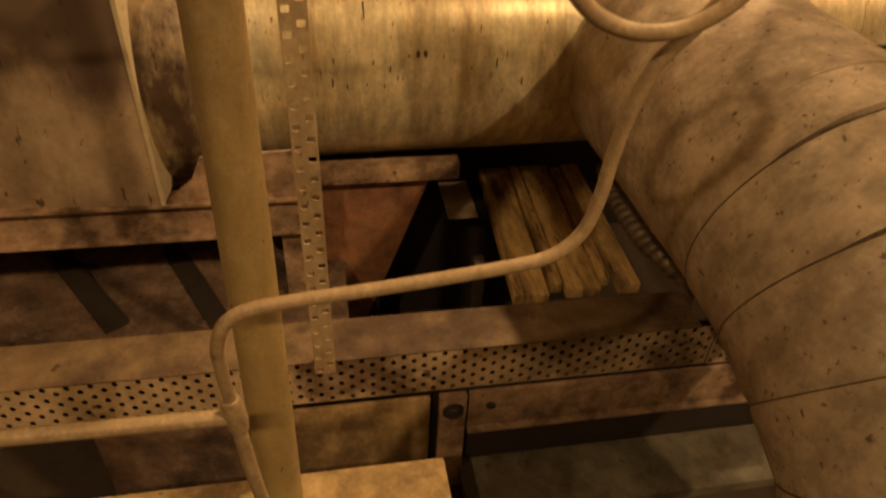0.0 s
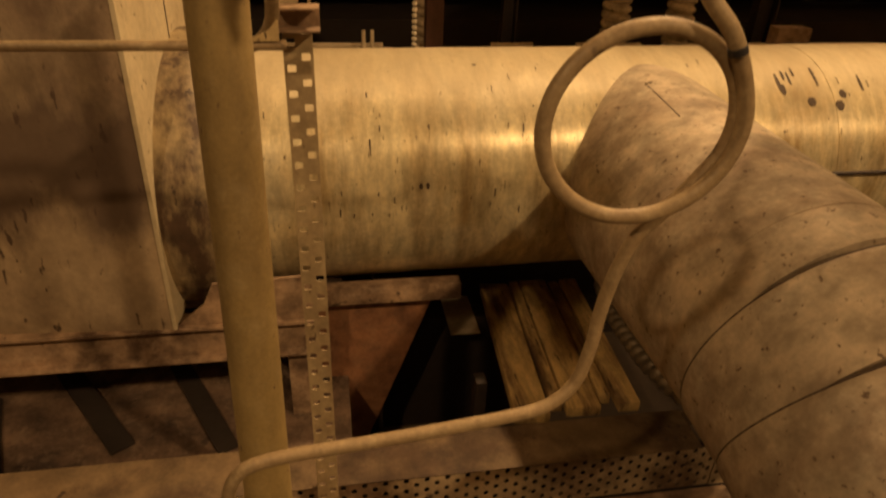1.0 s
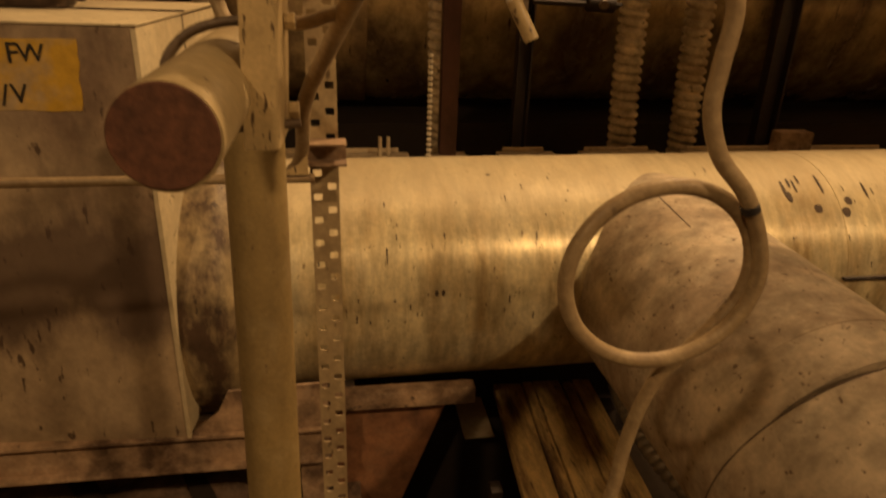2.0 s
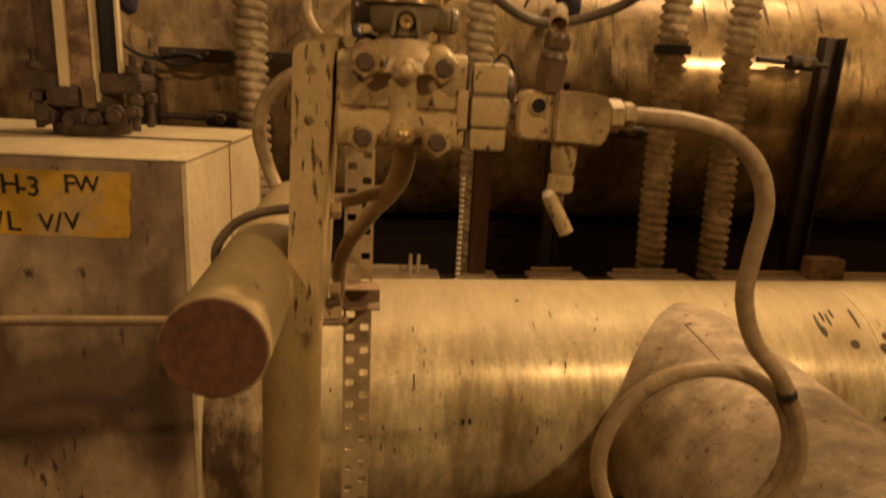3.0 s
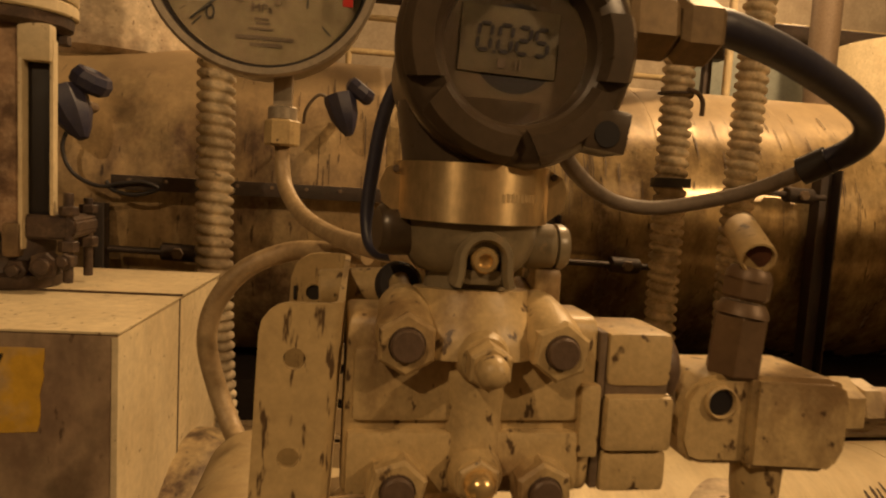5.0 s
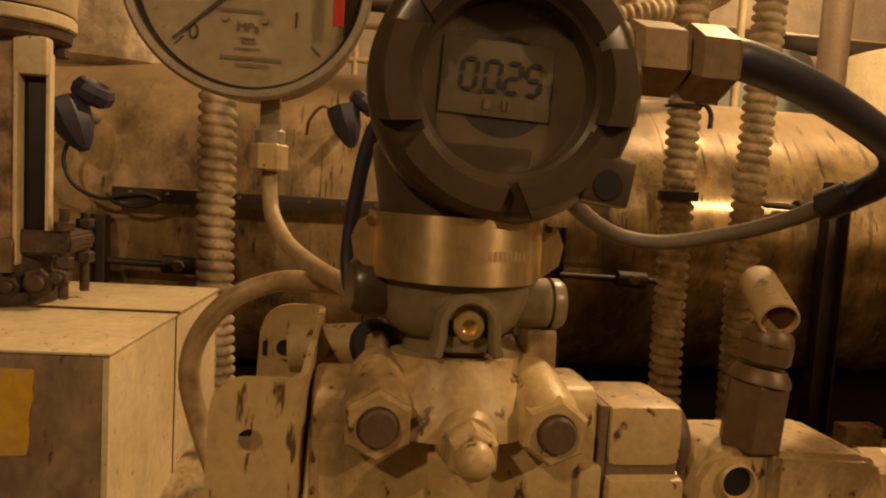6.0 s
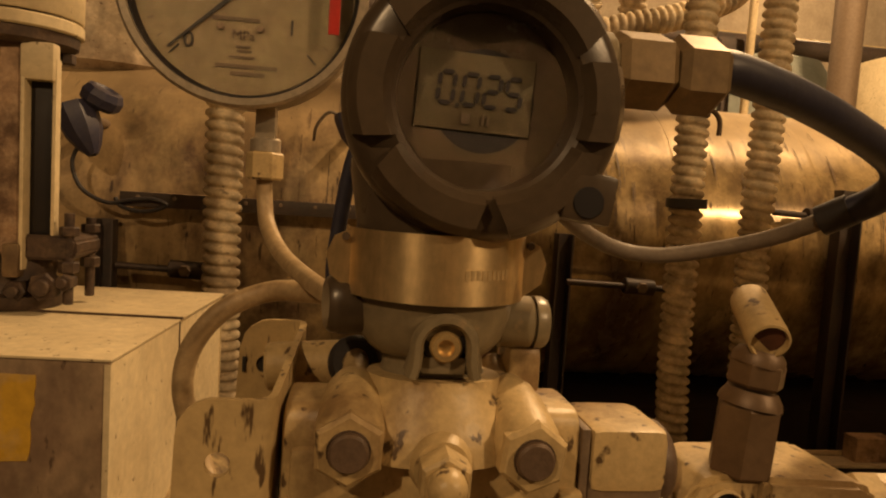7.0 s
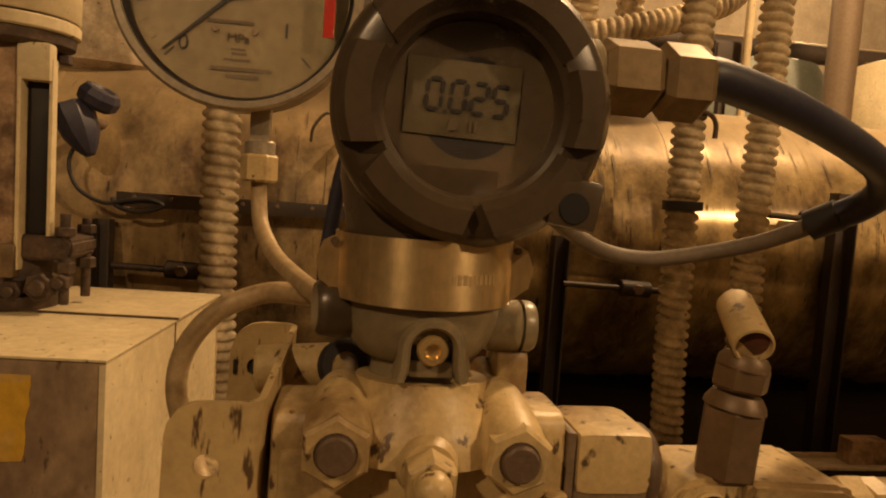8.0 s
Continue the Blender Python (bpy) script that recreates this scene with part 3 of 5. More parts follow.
for ch, x, z, size in (("H", -0.648, 1.430, 0.050), ("-", -0.628, 1.428, 0.05), ("3", -0.609, 1.427, 0.050), ("F", -0.546, 1.434, 0.048), ("W", -0.516, 1.435, 0.042), ("/", -0.673, 1.363, 0.05), ("L", -0.650, 1.363, 0.050), ("V", -0.592, 1.363, 0.046), ("/", -0.571, 1.364, 0.052), ("V", -0.547, 1.367, 0.046)):
    writing("letter", ch, size, Matrix.Translation((x, BY0 - 0.0030, z)) @ FACE, INK, valve_box)
valve_box.rotation_euler.z = radians(-3.8)

# steel frame that carries the box and the pipe
frame_beam = thing("support_beam", (-0.9, 1.27, 0.545), "dusty steel channel beam carrying the box", "beam")
part("web", box(-2.6, -0.05, 1.262, 1.268, 0.552, 0.632), BEAM, frame_beam)
part("flange", box(-2.6, -0.05, 1.238, 1.30, 0.632, 0.640, 0.002), BEAM, frame_beam)
part("flange", box(-2.6, -0.05, 1.238, 1.30, 0.545, 0.552, 0.002), BEAM, frame_beam)
for x in (-2.4, -0.09):
    part("leg", box(x - 0.03, x + 0.03, 1.27, 1.33, 0.0, 0.545, 0.002), BEAM, frame_beam)
part("end_plate", prism_xz([(-0.345, 0.641), (-0.052, 0.641), (-0.052, 0.75), (-0.262, 0.742), (-0.285, 0.69)], 1.252, 1.260), BEAM, frame_beam)
rear_beam = thing("support_beam", (-0.9, 1.88, 0.545), "dusty steel channel beam under the box rear", "beam")
part("web", box(-2.6, -0.34, 1.87, 1.876, 0.552, 0.632), BEAM, rear_beam)
part("flange", box(-2.6, -0.34, 1.85, 1.91, 0.632, 0.640, 0.002), BEAM, rear_beam)
for x in (-2.4, -0.6):
    part("leg", box(x - 0.03, x + 0.03, 1.85, 1.91, 0.0, 0.632, 0.002), BEAM, rear_beam)

saddle = thing("pipe_saddle", (0.12, 1.45, 0.0), "rusty red steel saddle plate under the pipe", "pipe support")
# Slanted right edge and dark gusset follow the shadow across the plate.
part("plate", prism_xz([(-0.09, 0.0), (0.03, 0.0), (0.238, 0.57), (0.238, 0.60), (-0.09, 0.60)], 1.40, 1.412), RUST, saddle)
part("cross_bar", box(-0.05, 0.305, 1.36, 1.40, 0.592, 0.6375, 0.003), BEAM, saddle)
part("gusset", box(0.10, 0.112, 1.412, 1.62, 0.0, 0.57, 0.001), DARK, saddle)
tagged(part("platform", box(-2.6, 0.02, 1.075, 1.9, 0.30, 0.34, 0.004), PLATF, None), "dark brown dust covered platform plate beneath the beams", "platform", kind="structure")

# Diagonal shadow stripes on the platform, built as thin dark strips.
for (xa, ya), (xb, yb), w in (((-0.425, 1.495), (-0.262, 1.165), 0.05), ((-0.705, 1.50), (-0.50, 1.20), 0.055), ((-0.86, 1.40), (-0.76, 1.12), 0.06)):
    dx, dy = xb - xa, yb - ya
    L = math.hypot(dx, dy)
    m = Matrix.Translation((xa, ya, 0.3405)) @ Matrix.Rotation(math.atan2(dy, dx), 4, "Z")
    tagged(part("shadow_strip", box(0, L, -w / 2, w / 2, 0, 0.008, 0.002, None, m), SHADE_BLACK, None), "dark strip standing for a shadow stripe on the platform plate", "bar", "flat bars")
tagged(part("scrap_sheet", box(0.305, 0.388, 1.455, 1.64, 0.4055, 0.4085, 0.001), GALV, None), "pale scrap of sheet metal beside the planks", "scrap")
for xa, xb, w, y0, y1, lift in ((0.470, 0.434, 0.084, 1.095, 1.655, 0.0), (0.530, 0.500, 0.028, 1.12, 1.650, 0.006), (0.590, 0.561, 0.082, 1.10, 1.655, 0.003), (0.6545, 0.627, 0.030, 1.14, 1.650, -0.003), (0.700, 0.674, 0.052, 1.10, 1.650, 0.004)):
    dx, dy = xb - xa, y0 - y1
    L = math.hypot(dx, dy)
    m = Matrix.Translation((xa, y1, 0.4085 + lift)) @ Matrix.Rotation(math.atan2(dy, dx), 4, "Z")
    tagged(part("plank", box(0, L, -w / 2, w / 2, 0, 0.030, 0.004, None, m), WOOD, None), "old dusty timber plank lying under the pipe", "plank", "planks under the pipe")
# Carries the planks; widened and near-black to stand for shade on the floor.
tagged(part("bearer", box(0.125, 0.78, 1.54, 1.60, 0.0, 0.405, 0.004), SHADE_BLACK, None), "near-black block under the planks, widened to stand for shade", "block")
tagged(part("stanchion", box(0.318, 0.346, 1.19, 1.23, 0.0, 0.46, 0.003), DARK, None), "dark steel stanchion under the pipe", "post")

# ================= cable tray =================
tray = thing("cable_tray", (-0.2, 1.0, 0.33), "dusty perforated cable tray with a lid", "cable tray")
NX = 116
side = part("perforated_side", holed_sheet((-1.65, 0.938, 0.332), (1, 0, 0), (0, 0, 1), NX, 4, 0.0212, 0.0295, (0.0060, 0.0072), True), TRAYSIDE, tray, "side plate full of small holes")
thicken(side, 0.002)
part("lid", box(-1.65, 0.770, 0.934, 1.052, 0.45, 0.4535, 0.0012), TRAYM, tray)
for k in range(6):
    x, y = 0.700 + 0.022 * (k % 3), 0.968 + 0.034 * (k // 3)
    part("rivet", rod((x, y, 0.4535), (x, y, 0.4555), 0.005, 10), GRIME, tray)
# Black backing gives the holes the dark of the tray's inside.
part("dark_backing", box(-1.65, 0.81, 0.955, 0.959, 0.332, 0.45), NEAR_BLACK, tray, "black sheet standing for the dark inside the tray")
part("back_side", box(-1.65, 0.81, 1.046, 1.05, 0.332, 0.45), TRAYM, tray)
part("base", box(-1.65, 0.81, 0.938, 1.05, 0.328, 0.332), TRAYM, tray)
for x in (-1.2, -0.45, 0.24, 0.78):
    part("stand", box(x - 0.02, x + 0.02, 1.01, 1.05, 0.0, 0.328, 0.002), DARK, tray)
tray_end = thing("tray_end", (0.9, 1.0, 0.33), "short perforated cable tray end piece", "cable tray")
thicken(part("perforated_side", holed_sheet((0.8115, 0.936, 0.332), (1, 0, 0), (0, 0, 1), 12, 4, 0.0212, 0.0295, (0.0060, 0.0072), True), TRAYSIDE, tray_end), 0.002)
part("base", box(0.818, 1.08, 0.938, 1.05, 0.328, 0.332), TRAYM, tray_end)
part("stand", box(0.93, 0.97, 1.01, 1.05, 0.0, 0.328, 0.002), DARK, tray_end)

tagged(part("plank", box(0.25, 1.5, 0.775, 0.932, 0.05, 0.085, 0.005), GREENISH, None), "dusty grey green plank lying low beside the tray", "plank")
tagged(part("plank", box(-1.6, 0.190, 0.600, 0.815, 0.232, 0.27, 0.010), HEAP, None), "wide dust covered plank lying below the tray", "plank")
side_rail = thing("side_rail", (0.64, 0.925, 0.205), "blotched brown steel side rail under the tray", "rail")
part("web", box(0.262, 1.02, 0.922, 0.932, 0.214, 0.3275, 0.002), BEAM, side_rail)
part("lip", box(0.262, 1.02, 0.908, 0.932, 0.205, 0.2135, 0.002), BEAM, side_rail)
for x in (0.31, 0.97):
    part("bolt", hexnut((x, 0.922, 0.285), (x, 0.913, 0.285), 0.010), DARK, side_rail)
# The shadow below the tray is put into this black board.
tagged(part("shade_board", box(0.182, 1.45, 0.9335, 0.950, 0.0, 0.322, 0.003), SHADE_BLACK, None), "near-black board standing for the shade under the cable tray", "board")
tagged(part("cover_panel", box(-0.125, 0.176, 0.918, 0.930, 0.0, 0.3275, 0.003), HEAP, None), "dusty upright panel beneath the tray", "panel")
tagged(part("cover_panel", box(-0.50, -0.132, 0.922, 0.932, 0.0, 0.3275, 0.003), PLATF, None), "soiled brown upright panel beneath the tray", "panel")
hanger = thing("tray_hanger", (0.22, 0.925, 0.0), "brown steel leg with a sooty bolt under the tray", "bracket")
part("leg", box(0.196, 0.256, 0.914, 0.932, 0.0, 0.3275, 0.003), BEAM, hanger)
part("bolt", hexnut((0.226, 0.914, 0.285), (0.226, 0.902, 0.285), 0.017), DARK, hanger)
part("washer", rod((0.226, 0.9145, 0.285), (0.226, 0.911, 0.285), 0.024, 20), DARK, hanger)
for nm, b in (("sleeper", (0.5, 0.6, 0.76, 0.91, 0.0, 0.05)), ("sleeper", (1.2, 1.3, 0.76, 0.91, 0.0, 0.05)), ("sleeper", (-1.4, -1.3, 0.66, 0.76, 0.0, 0.232)), ("sleeper", (-0.02, 0.08, 0.66, 0.76, 0.0, 0.232))):
    tagged(part(nm, box(*b, 0.004), BEAM, None), "rough block under a plank", "block", "blocks under planks")
flex = thing("flexible_conduit", (0.76, 1.2, 0.45), "dark ribbed flexible conduit below the branch pipe", "conduit")
part("sleeve", tube([(0.790, 1.60, 0.455), (0.767, 1.46, 0.458), (0.759, 1.36, 0.460), (0.763, 1.22, 0.465), (0.785, 1.11, 0.468), (0.825, 1.02, 0.460), (0.86, 1.00, 0.41), (0.88, 0.99, 0.345)], 0.026, 14, 12, None, (0.03, 0.006)), FLEX, flex)

# ================= slotted strut and conduit =================
strut = thing("slotted_strut", (-0.035, 0.905, 0.4535), "galvanised slotted angle strut standing on the tray", "strut")
SH = 0.0345
NZ = 32
front = holed_sheet((-0.0555, 0.905, 0.4540), (1, 0, 0), (0, 0, 1), 2, NZ, 0.0195, SH, (0.0060, 0.0050), True, False)
thicken(part("front_flange", front, STRUTM, strut), 0.0022)
thicken(part("side_flange", holed_sheet((-0.0555, 0.905, 0.4540), (0, 1, 0), (0, 0, 1), 2, NZ, 0.0195, SH, (0.0060, 0.0050), True, False), STRUTM, strut), 0.0022)
clip = thing("strut_clip", (-0.03, 0.88, 1.345), "short brown channel clip bolted to the slotted strut", "clip")
part("plate", box(-0.062, -0.006, 0.896, 0.902, 1.345, 1.375, 0.001), BEAM, clip)
part("lip", box(-0.062, -0.006, 0.868, 0.896, 1.345, 1.348, 0.001), BEAM, clip)
part("lip", box(-0.062, -0.006, 0.868, 0.896, 1.372, 1.375, 0.001), BEAM, clip)
tagged(part("conduit", rod((-1.6, 0.838, 1.332), (-0.048, 0.862, 1.332), 0.0065, 12), TUBE, None), "thin dusty conduit running level to the strut", "conduit")

tagged(part("end_tab", prism_xz([(-0.095, 1.3385), (-0.056, 1.3385), (-0.056, 1.366), (-0.068, 1.352)], 0.853, 0.857), PLATE, None), "small cream tab standing on the conduit end", "tab")

# ================= instrument stand =================
stand = thing("instrument_stand", (-0.10, 0.6, 0.0), "cream painted pipe stand with a short arm", "stand")
part("post", rod((-0.109, 0.56, 0.0), (-0.101, 0.695, 1.50), 0.0305, 36), POSTM, stand)
part("arm", lathe((-0.1098, 0.37, 1.505), (-0.102, 0.725, 1.513), [(0.002, 0.0), (0.002, 0.0275), (0.0, 0.0285), (0.0005, 0.0305), (0.345, 0.0305), (0.355, 0.028), (0.357, 0)], 48), STAND, stand)
part("end_cap", rod((-0.110, 0.3675, 1.506), (-0.110, 0.371, 1.506), 0.0292, 40), RUSTCAP, stand, "rust brown end disc")

# ================= mounting bracket =================
bracket = thing("mounting_bracket", (-0.07, 0.50, 1.468), "chipped cream channel bracket clamped to the stand arm", "bracket")


def bracket_edge(z):
    """Left and right edge of the front plate at a height: the plate leans slightly."""
    f = (z - 1.469) / 0.206
    return -0.0840 + 0.0065 * f, -0.0610 + 0.0090 * f


BRY0, BRY1, BEND = 0.483, 0.556, 0.0045


def front_plate():
    """The front plate as three bands, the upper two with a bolt hole each."""
    bm = bmesh.new()
    seg = 32
    for z0, z1, hole in ((1.469, 1.606, None), (1.606, 1.640, (-0.0672, 1.623)), (1.640, 1.675, (-0.0662, 1.6565))):
        outer, inner = [], []
        for k in range(seg):
            a = 2 * math.pi * k / seg + math.pi / 4
            ca, sa = math.cos(a), math.sin(a)
            s = 1 / max(abs(ca), abs(sa))
            fx, fz = (ca * s + 1) / 2, (sa * s + 1) / 2
            z = z0 + (z1 - z0) * fz
            xl, xr = bracket_edge(z)
            x = xl + (xr - BEND - xl) * fx
            if z1 > 1.67:
                rad = 0.0095
                dx, dz = x - (xl + rad), z - (z1 - rad)
                if dx < 0 and dz > 0 and math.hypot(dx, dz) > rad:
                    f = rad / math.hypot(dx, dz)
                    x, z = xl + rad + dx * f, z1 - rad + dz * f
            outer.append(bm.verts.new((x, BRY0, z)))
            if hole:
                inner.append(bm.verts.new((hole[0] + ca * 0.0036, BRY0, hole[1] + sa * 0.0036)))
        if hole:
            for k in range(seg):
                j = (k + 1) % seg
                bm.faces.new((outer[k], outer[j], inner[j], inner[k]))
        else:
            bm.faces.new(outer)
    bmesh.ops.remove_doubles(bm, verts=bm.verts, dist=1e-5)
    return bm


def bent_sheet(bm):
    """Adds web and rear plate with their rounded bends, from the front bend to the free rear edge."""
    plan = [(-BEND, BRY0)]
    for k in range(1, 7):
        a = radians(-90 + 15 * k)
        plan.append((-BEND + BEND * math.cos(a), BRY0 + BEND + BEND * math.sin(a)))
    for k in range(0, 7):
        a = radians(15 * k)
        plan.append((-BEND + BEND * math.cos(a), BRY1 - BEND + BEND * math.sin(a)))
    plan += [(-0.012, BRY1), (-0.0165, BRY1), (-0.0200, BRY1), (-0.0220, BRY1), (-0.0235, BRY1)]
    levels = sorted({round(z0 + (z1 - z0) * (math.tan(radians(-45 + 11.25 * k)) + 1) / 2, 6) for z0, z1 in ((1.469, 1.606), (1.606, 1.640), (1.640, 1.675)) for k in range(9)})
    cols = []
    for dx, y in plan:
        top = 1.675 + 0.0085 * (y - BRY0) / (BRY1 - BRY0)
        if y == BRY1 and dx < -0.0125:
            q = (-0.0125 - dx) / 0.011
            top -= 0.011 * (1 - math.sqrt(max(0.0, 1 - q * q)))
        col = []
        for level in levels:
            z = 1.469 + (top - 1.469) * (level - 1.469) / 0.206
            lean = 0.0032 * (y - BRY0) / (BRY1 - BRY0)
            col.append(bm.verts.new((bracket_edge(z)[1] + lean + dx, y, z)))
        cols.append(col)
    for a, b in zip(cols, cols[1:]):
        for j in range(len(levels) - 1):
            bm.faces.new((a[j], b[j], b[j + 1], a[j + 1]))
    bmesh.ops.remove_doubles(bm, verts=bm.verts, dist=2e-5)
    return bm


thicken(part("channel", bent_sheet(front_plate()), PLATE, bracket, "bent channel sheet with bolt holes"), 0.0022, 0)
part("slot_ring", lathe((-0.0625, 0.5545, 1.6665), (-0.0625, 0.5530, 1.6665), [(0, 0.0044), (0.0015, 0.0044), (0.0015, 0.0034), (0, 0.0034)], 24), PLATE, bracket)
# Black disc and strip lie on the plate for the dark of its holes.
part("slot", rod((-0.0625, 0.5548, 1.6665), (-0.0625, 0.5540, 1.6665), 0.0034, 24), INK, bracket, "black disc standing for the dark of a bolt hole")
part("slot", box(-0.0712, -0.0698, 0.5540, 0.5548, 1.663, 1.669, 0.0005), INK, bracket, "black strip standing for the dark of a narrow slot")
ubolt = thing("u_bolt", (-0.10, 0.522, 1.48), "dark steel U-bolt round the stand arm", "bolt")
UY = 0.522
part("rod", tube([(-0.046, UY, 1.5535), (-0.075, UY, 1.5540), (-0.100, UY, 1.5515), (-0.122, UY, 1.5435), (-0.1375, UY, 1.527), (-0.1405, UY, 1.510), (-0.134, UY, 1.489), (-0.115, UY, 1.4775), (-0.085, UY, 1.4765), (-0.046, UY, 1.4800)], 0.0037, 12), BOLT, ubolt)
for z in (1.5535, 1.4895):
    part("nut", hexnut((-0.0545, UY, z), (-0.0465, UY, z), 0.0068), DUST, ubolt)

# ================= manifold =================
def round_bar(x0, x1, yc, zc, hy, hz, power=4.0, seg=40, edge=0.002):
    """A bar along x whose section is a softly rounded block, with eased ends."""
    bm = bmesh.new()
    rings = []
    for x, k in ((x0, 0.0), (x0, 1 - edge / hy), (x0 + edge * 0.3, 1 - edge * 0.3 / hy), (x0 + edge, 1.0), (x1 - edge, 1.0), (x1 - edge * 0.3, 1 - edge * 0.3 / hy), (x1, 1 - edge / hy), (x1, 0.0)):
        if k == 0:
            rings.append([bm.verts.new((x, yc, zc))])
            continue
        ring = []
        for i in range(seg):
            a = 2 * math.pi * i / seg
            c, d = math.cos(a), math.sin(a)
            ring.append(bm.verts.new((x, yc + hy * k * math.copysign(abs(c) ** (2 / power), c), zc + hz * (1 - (1 - k) * hy / hz) * math.copysign(abs(d) ** (2 / power), d))))
        rings.append(ring)
    for p, q in zip(rings, rings[1:]):
        for i in range(seg):
            j = (i + 1) % seg
            if len(p) == 1:
                bm.faces.new((p[0], q[j], q[i]))
            elif len(q) == 1:
                bm.faces.new((p[i], p[j], q[0]))
            else:
                bm.faces.new((p[i], p[j], q[j], q[i]))
    bmesh.ops.recalc_face_normals(bm, faces=bm.faces)
    return bm


manifold = thing("valve_manifold", (-0.004, 0.51, 1.605), "dust caked beige valve manifold with four bolts", "manifold")
part("body", round_bar(-0.0495, 0.0405, 0.5035, 1.6385, 0.0160, 0.0330, 7.0), DUST, manifold)
part("lower_block", box(-0.0485, 0.0345, 0.4835, 0.495, 1.6085, 1.6310, 0.0028), DUST, manifold)
part("upper_block", box(-0.0470, 0.0345, 0.4850, 0.495, 1.6340, 1.6600, 0.0028), DUST, manifold)
part("flange_strip", box(0.0335, 0.0410, 0.4832, 0.510, 1.6215, 1.6480, 0.0014), DUST, manifold)
part("centre_boss", lathe((-0.0040, 0.4905, 1.606), (-0.0040, 0.4905, 1.664), [(0, 0), (0.001, 0.007), (0.005, 0.0108), (0.013, 0.0118), (0.021, 0.0108), (0.029, 0.0104), (0.037, 0.0110), (0.045, 0.0116), (0.052, 0.0105), (0.057, 0.007), (0.058, 0)], 28), DUST, manifold)
part("top_saddle", lathe((-0.004, 0.506, 1.655), (-0.004, 0.508, 1.678), [(0, 0), (0, 0.030), (0.006, 0.0295), (0.013, 0.0265), (0.019, 0.0220), (0.023, 0.0215), (0.023, 0)], 36), DUST, manifold)


def bolt_at(x, z, nx, ny, nz, turn):
    """A stud with its hexagon nut on the end of a waisted sleeve that runs back to (nx, ny, nz)."""
    face, back = Vector((x, 0.478, z)), Vector((nx, ny, nz))
    L = (back - face).length
    sl = part("bolt_sleeve", lathe(back, face, [(0, 0), (0, 0.0042), (L - 0.037, 0.0046), (L - 0.033, 0.0070), (L - 0.027, 0.0090), (L - 0.018, 0.0100), (L - 0.006, 0.0102), (L - 0.002, 0.0096), (L, 0.0086), (L, 0)], 32), DUST, manifold)
    part("nut", hexnut((x, 0.4860, z), (x, 0.4748, z), 0.0107, None, turn), DUST, sl)
    part("groove", rod((x, 0.4755, z), (x, 0.4745, z), 0.0062, 24), GRIME, sl)
    part("stud", lathe((x, 0.476, z), (x, 0.4722, z), [(0, 0), (0, 0.0056), (0.003, 0.0056), (0.0038, 0.0049), (0.0038, 0)], 24), STUDM, sl)


for b in ((-0.0303, 1.6634, -0.0286, 0.526, 1.6765, 0.52), (0.0223, 1.6617, 0.0195, 0.526, 1.6765, 0.40), (-0.0311, 1.6140, -0.0311, 0.520, 1.6140, 0.3), (0.0197, 1.6125, 0.0197, 0.520, 1.6125, 0.6)):
    bolt_at(*b)
part("seal_ring", lathe((-0.0290, 0.5290, 1.6745), (-0.0288, 0.5235, 1.6760), [(0, 0.0045), (0, 0.0080), (0.0018, 0.0096), (0.0040, 0.0092), (0.0055, 0.0076), (0.0055, 0.0045)], 28), BLACKM, manifold, "black seal ring behind a bolt")
for z, y, long_ in ((1.6590, 0.4745, True), (1.6180, 0.4775, False)):
    stem = part("vent_stem", lathe((-0.0040, 0.495, z), (-0.0040, y - 0.001, z - 0.0006), [(0, 0), (0, 0.0100), (0.012, 0.0098), (0.017, 0.0092), (0.0195, 0.0080), (0.0200, 0)], 24), DUST, manifold)
    e = 0.0085 if long_ else 0.0040
    part("vent_hex", hexnut((-0.0040, y + 0.001, z - 0.0006), (-0.0040, y - e, z - 0.0010), 0.0078 if long_ else 0.0080, None, 0.5), DUST, stem)
    part("vent_tip", lathe((-0.0040, y - e + 0.0005, z - 0.001), (-0.0040, y - e - 0.0075, z - 0.0014), [(0, 0.0054), (0.0030, 0.0054), (0.0055, 0.0044), (0.0070, 0.0026), (0.0075, 0.0)], 20), DUST if long_ else BRIGHT, stem)
part("neck_ring", lathe((-0.004, 0.512, 1.671), (-0.004, 0.512, 1.6855), [(0, 0), (0, 0.0182), (0.005, 0.0178), (0.008, 0.0168), (0.0135, 0.0160), (0.0145, 0.0165), (0.0145, 0)], 32), GREY, manifold, "grey neck ring")
part("gasket", box(0.0405, 0.0432, 0.487, 0.519, 1.6085, 1.6665, 0.0004), BOLT, manifold, "dark gasket seam")
union = part("side_union", round_bar(0.0432, 0.0690, 0.5035, 1.6370, 0.0155, 0.0285, 5.0), BOLT, manifold, "dark core of the stepped union")
for z0, z1, y, edge in ((1.6460, 1.6668, 0.4864, 0.0045), (1.6233, 1.6436, 0.4836, 0.0022), (1.6070, 1.6226, 0.4858, 0.0028)):
    part("union_step", box(0.0436, 0.0695, y, 0.518, z0, z1, edge), DUST, union)
part("union_end", lathe((0.0690, 0.503, 1.636), (0.0735, 0.503, 1.636), [(0, 0), (0, 0.0120), (0.0025, 0.0118), (0.0040, 0.0095), (0.0045, 0)], 28), STEEL, union, "pale steel end disc")
part("end_cap", lathe((0.0690, 0.5045, 1.6500), (0.0765, 0.5045, 1.6500), [(0, 0), (0, 0.0140), (0.004, 0.0138), (0.0065, 0.0118), (0.0075, 0.0085), (0.0075, 0)], 28), STUDM, manifold, "dark rounded end cap")
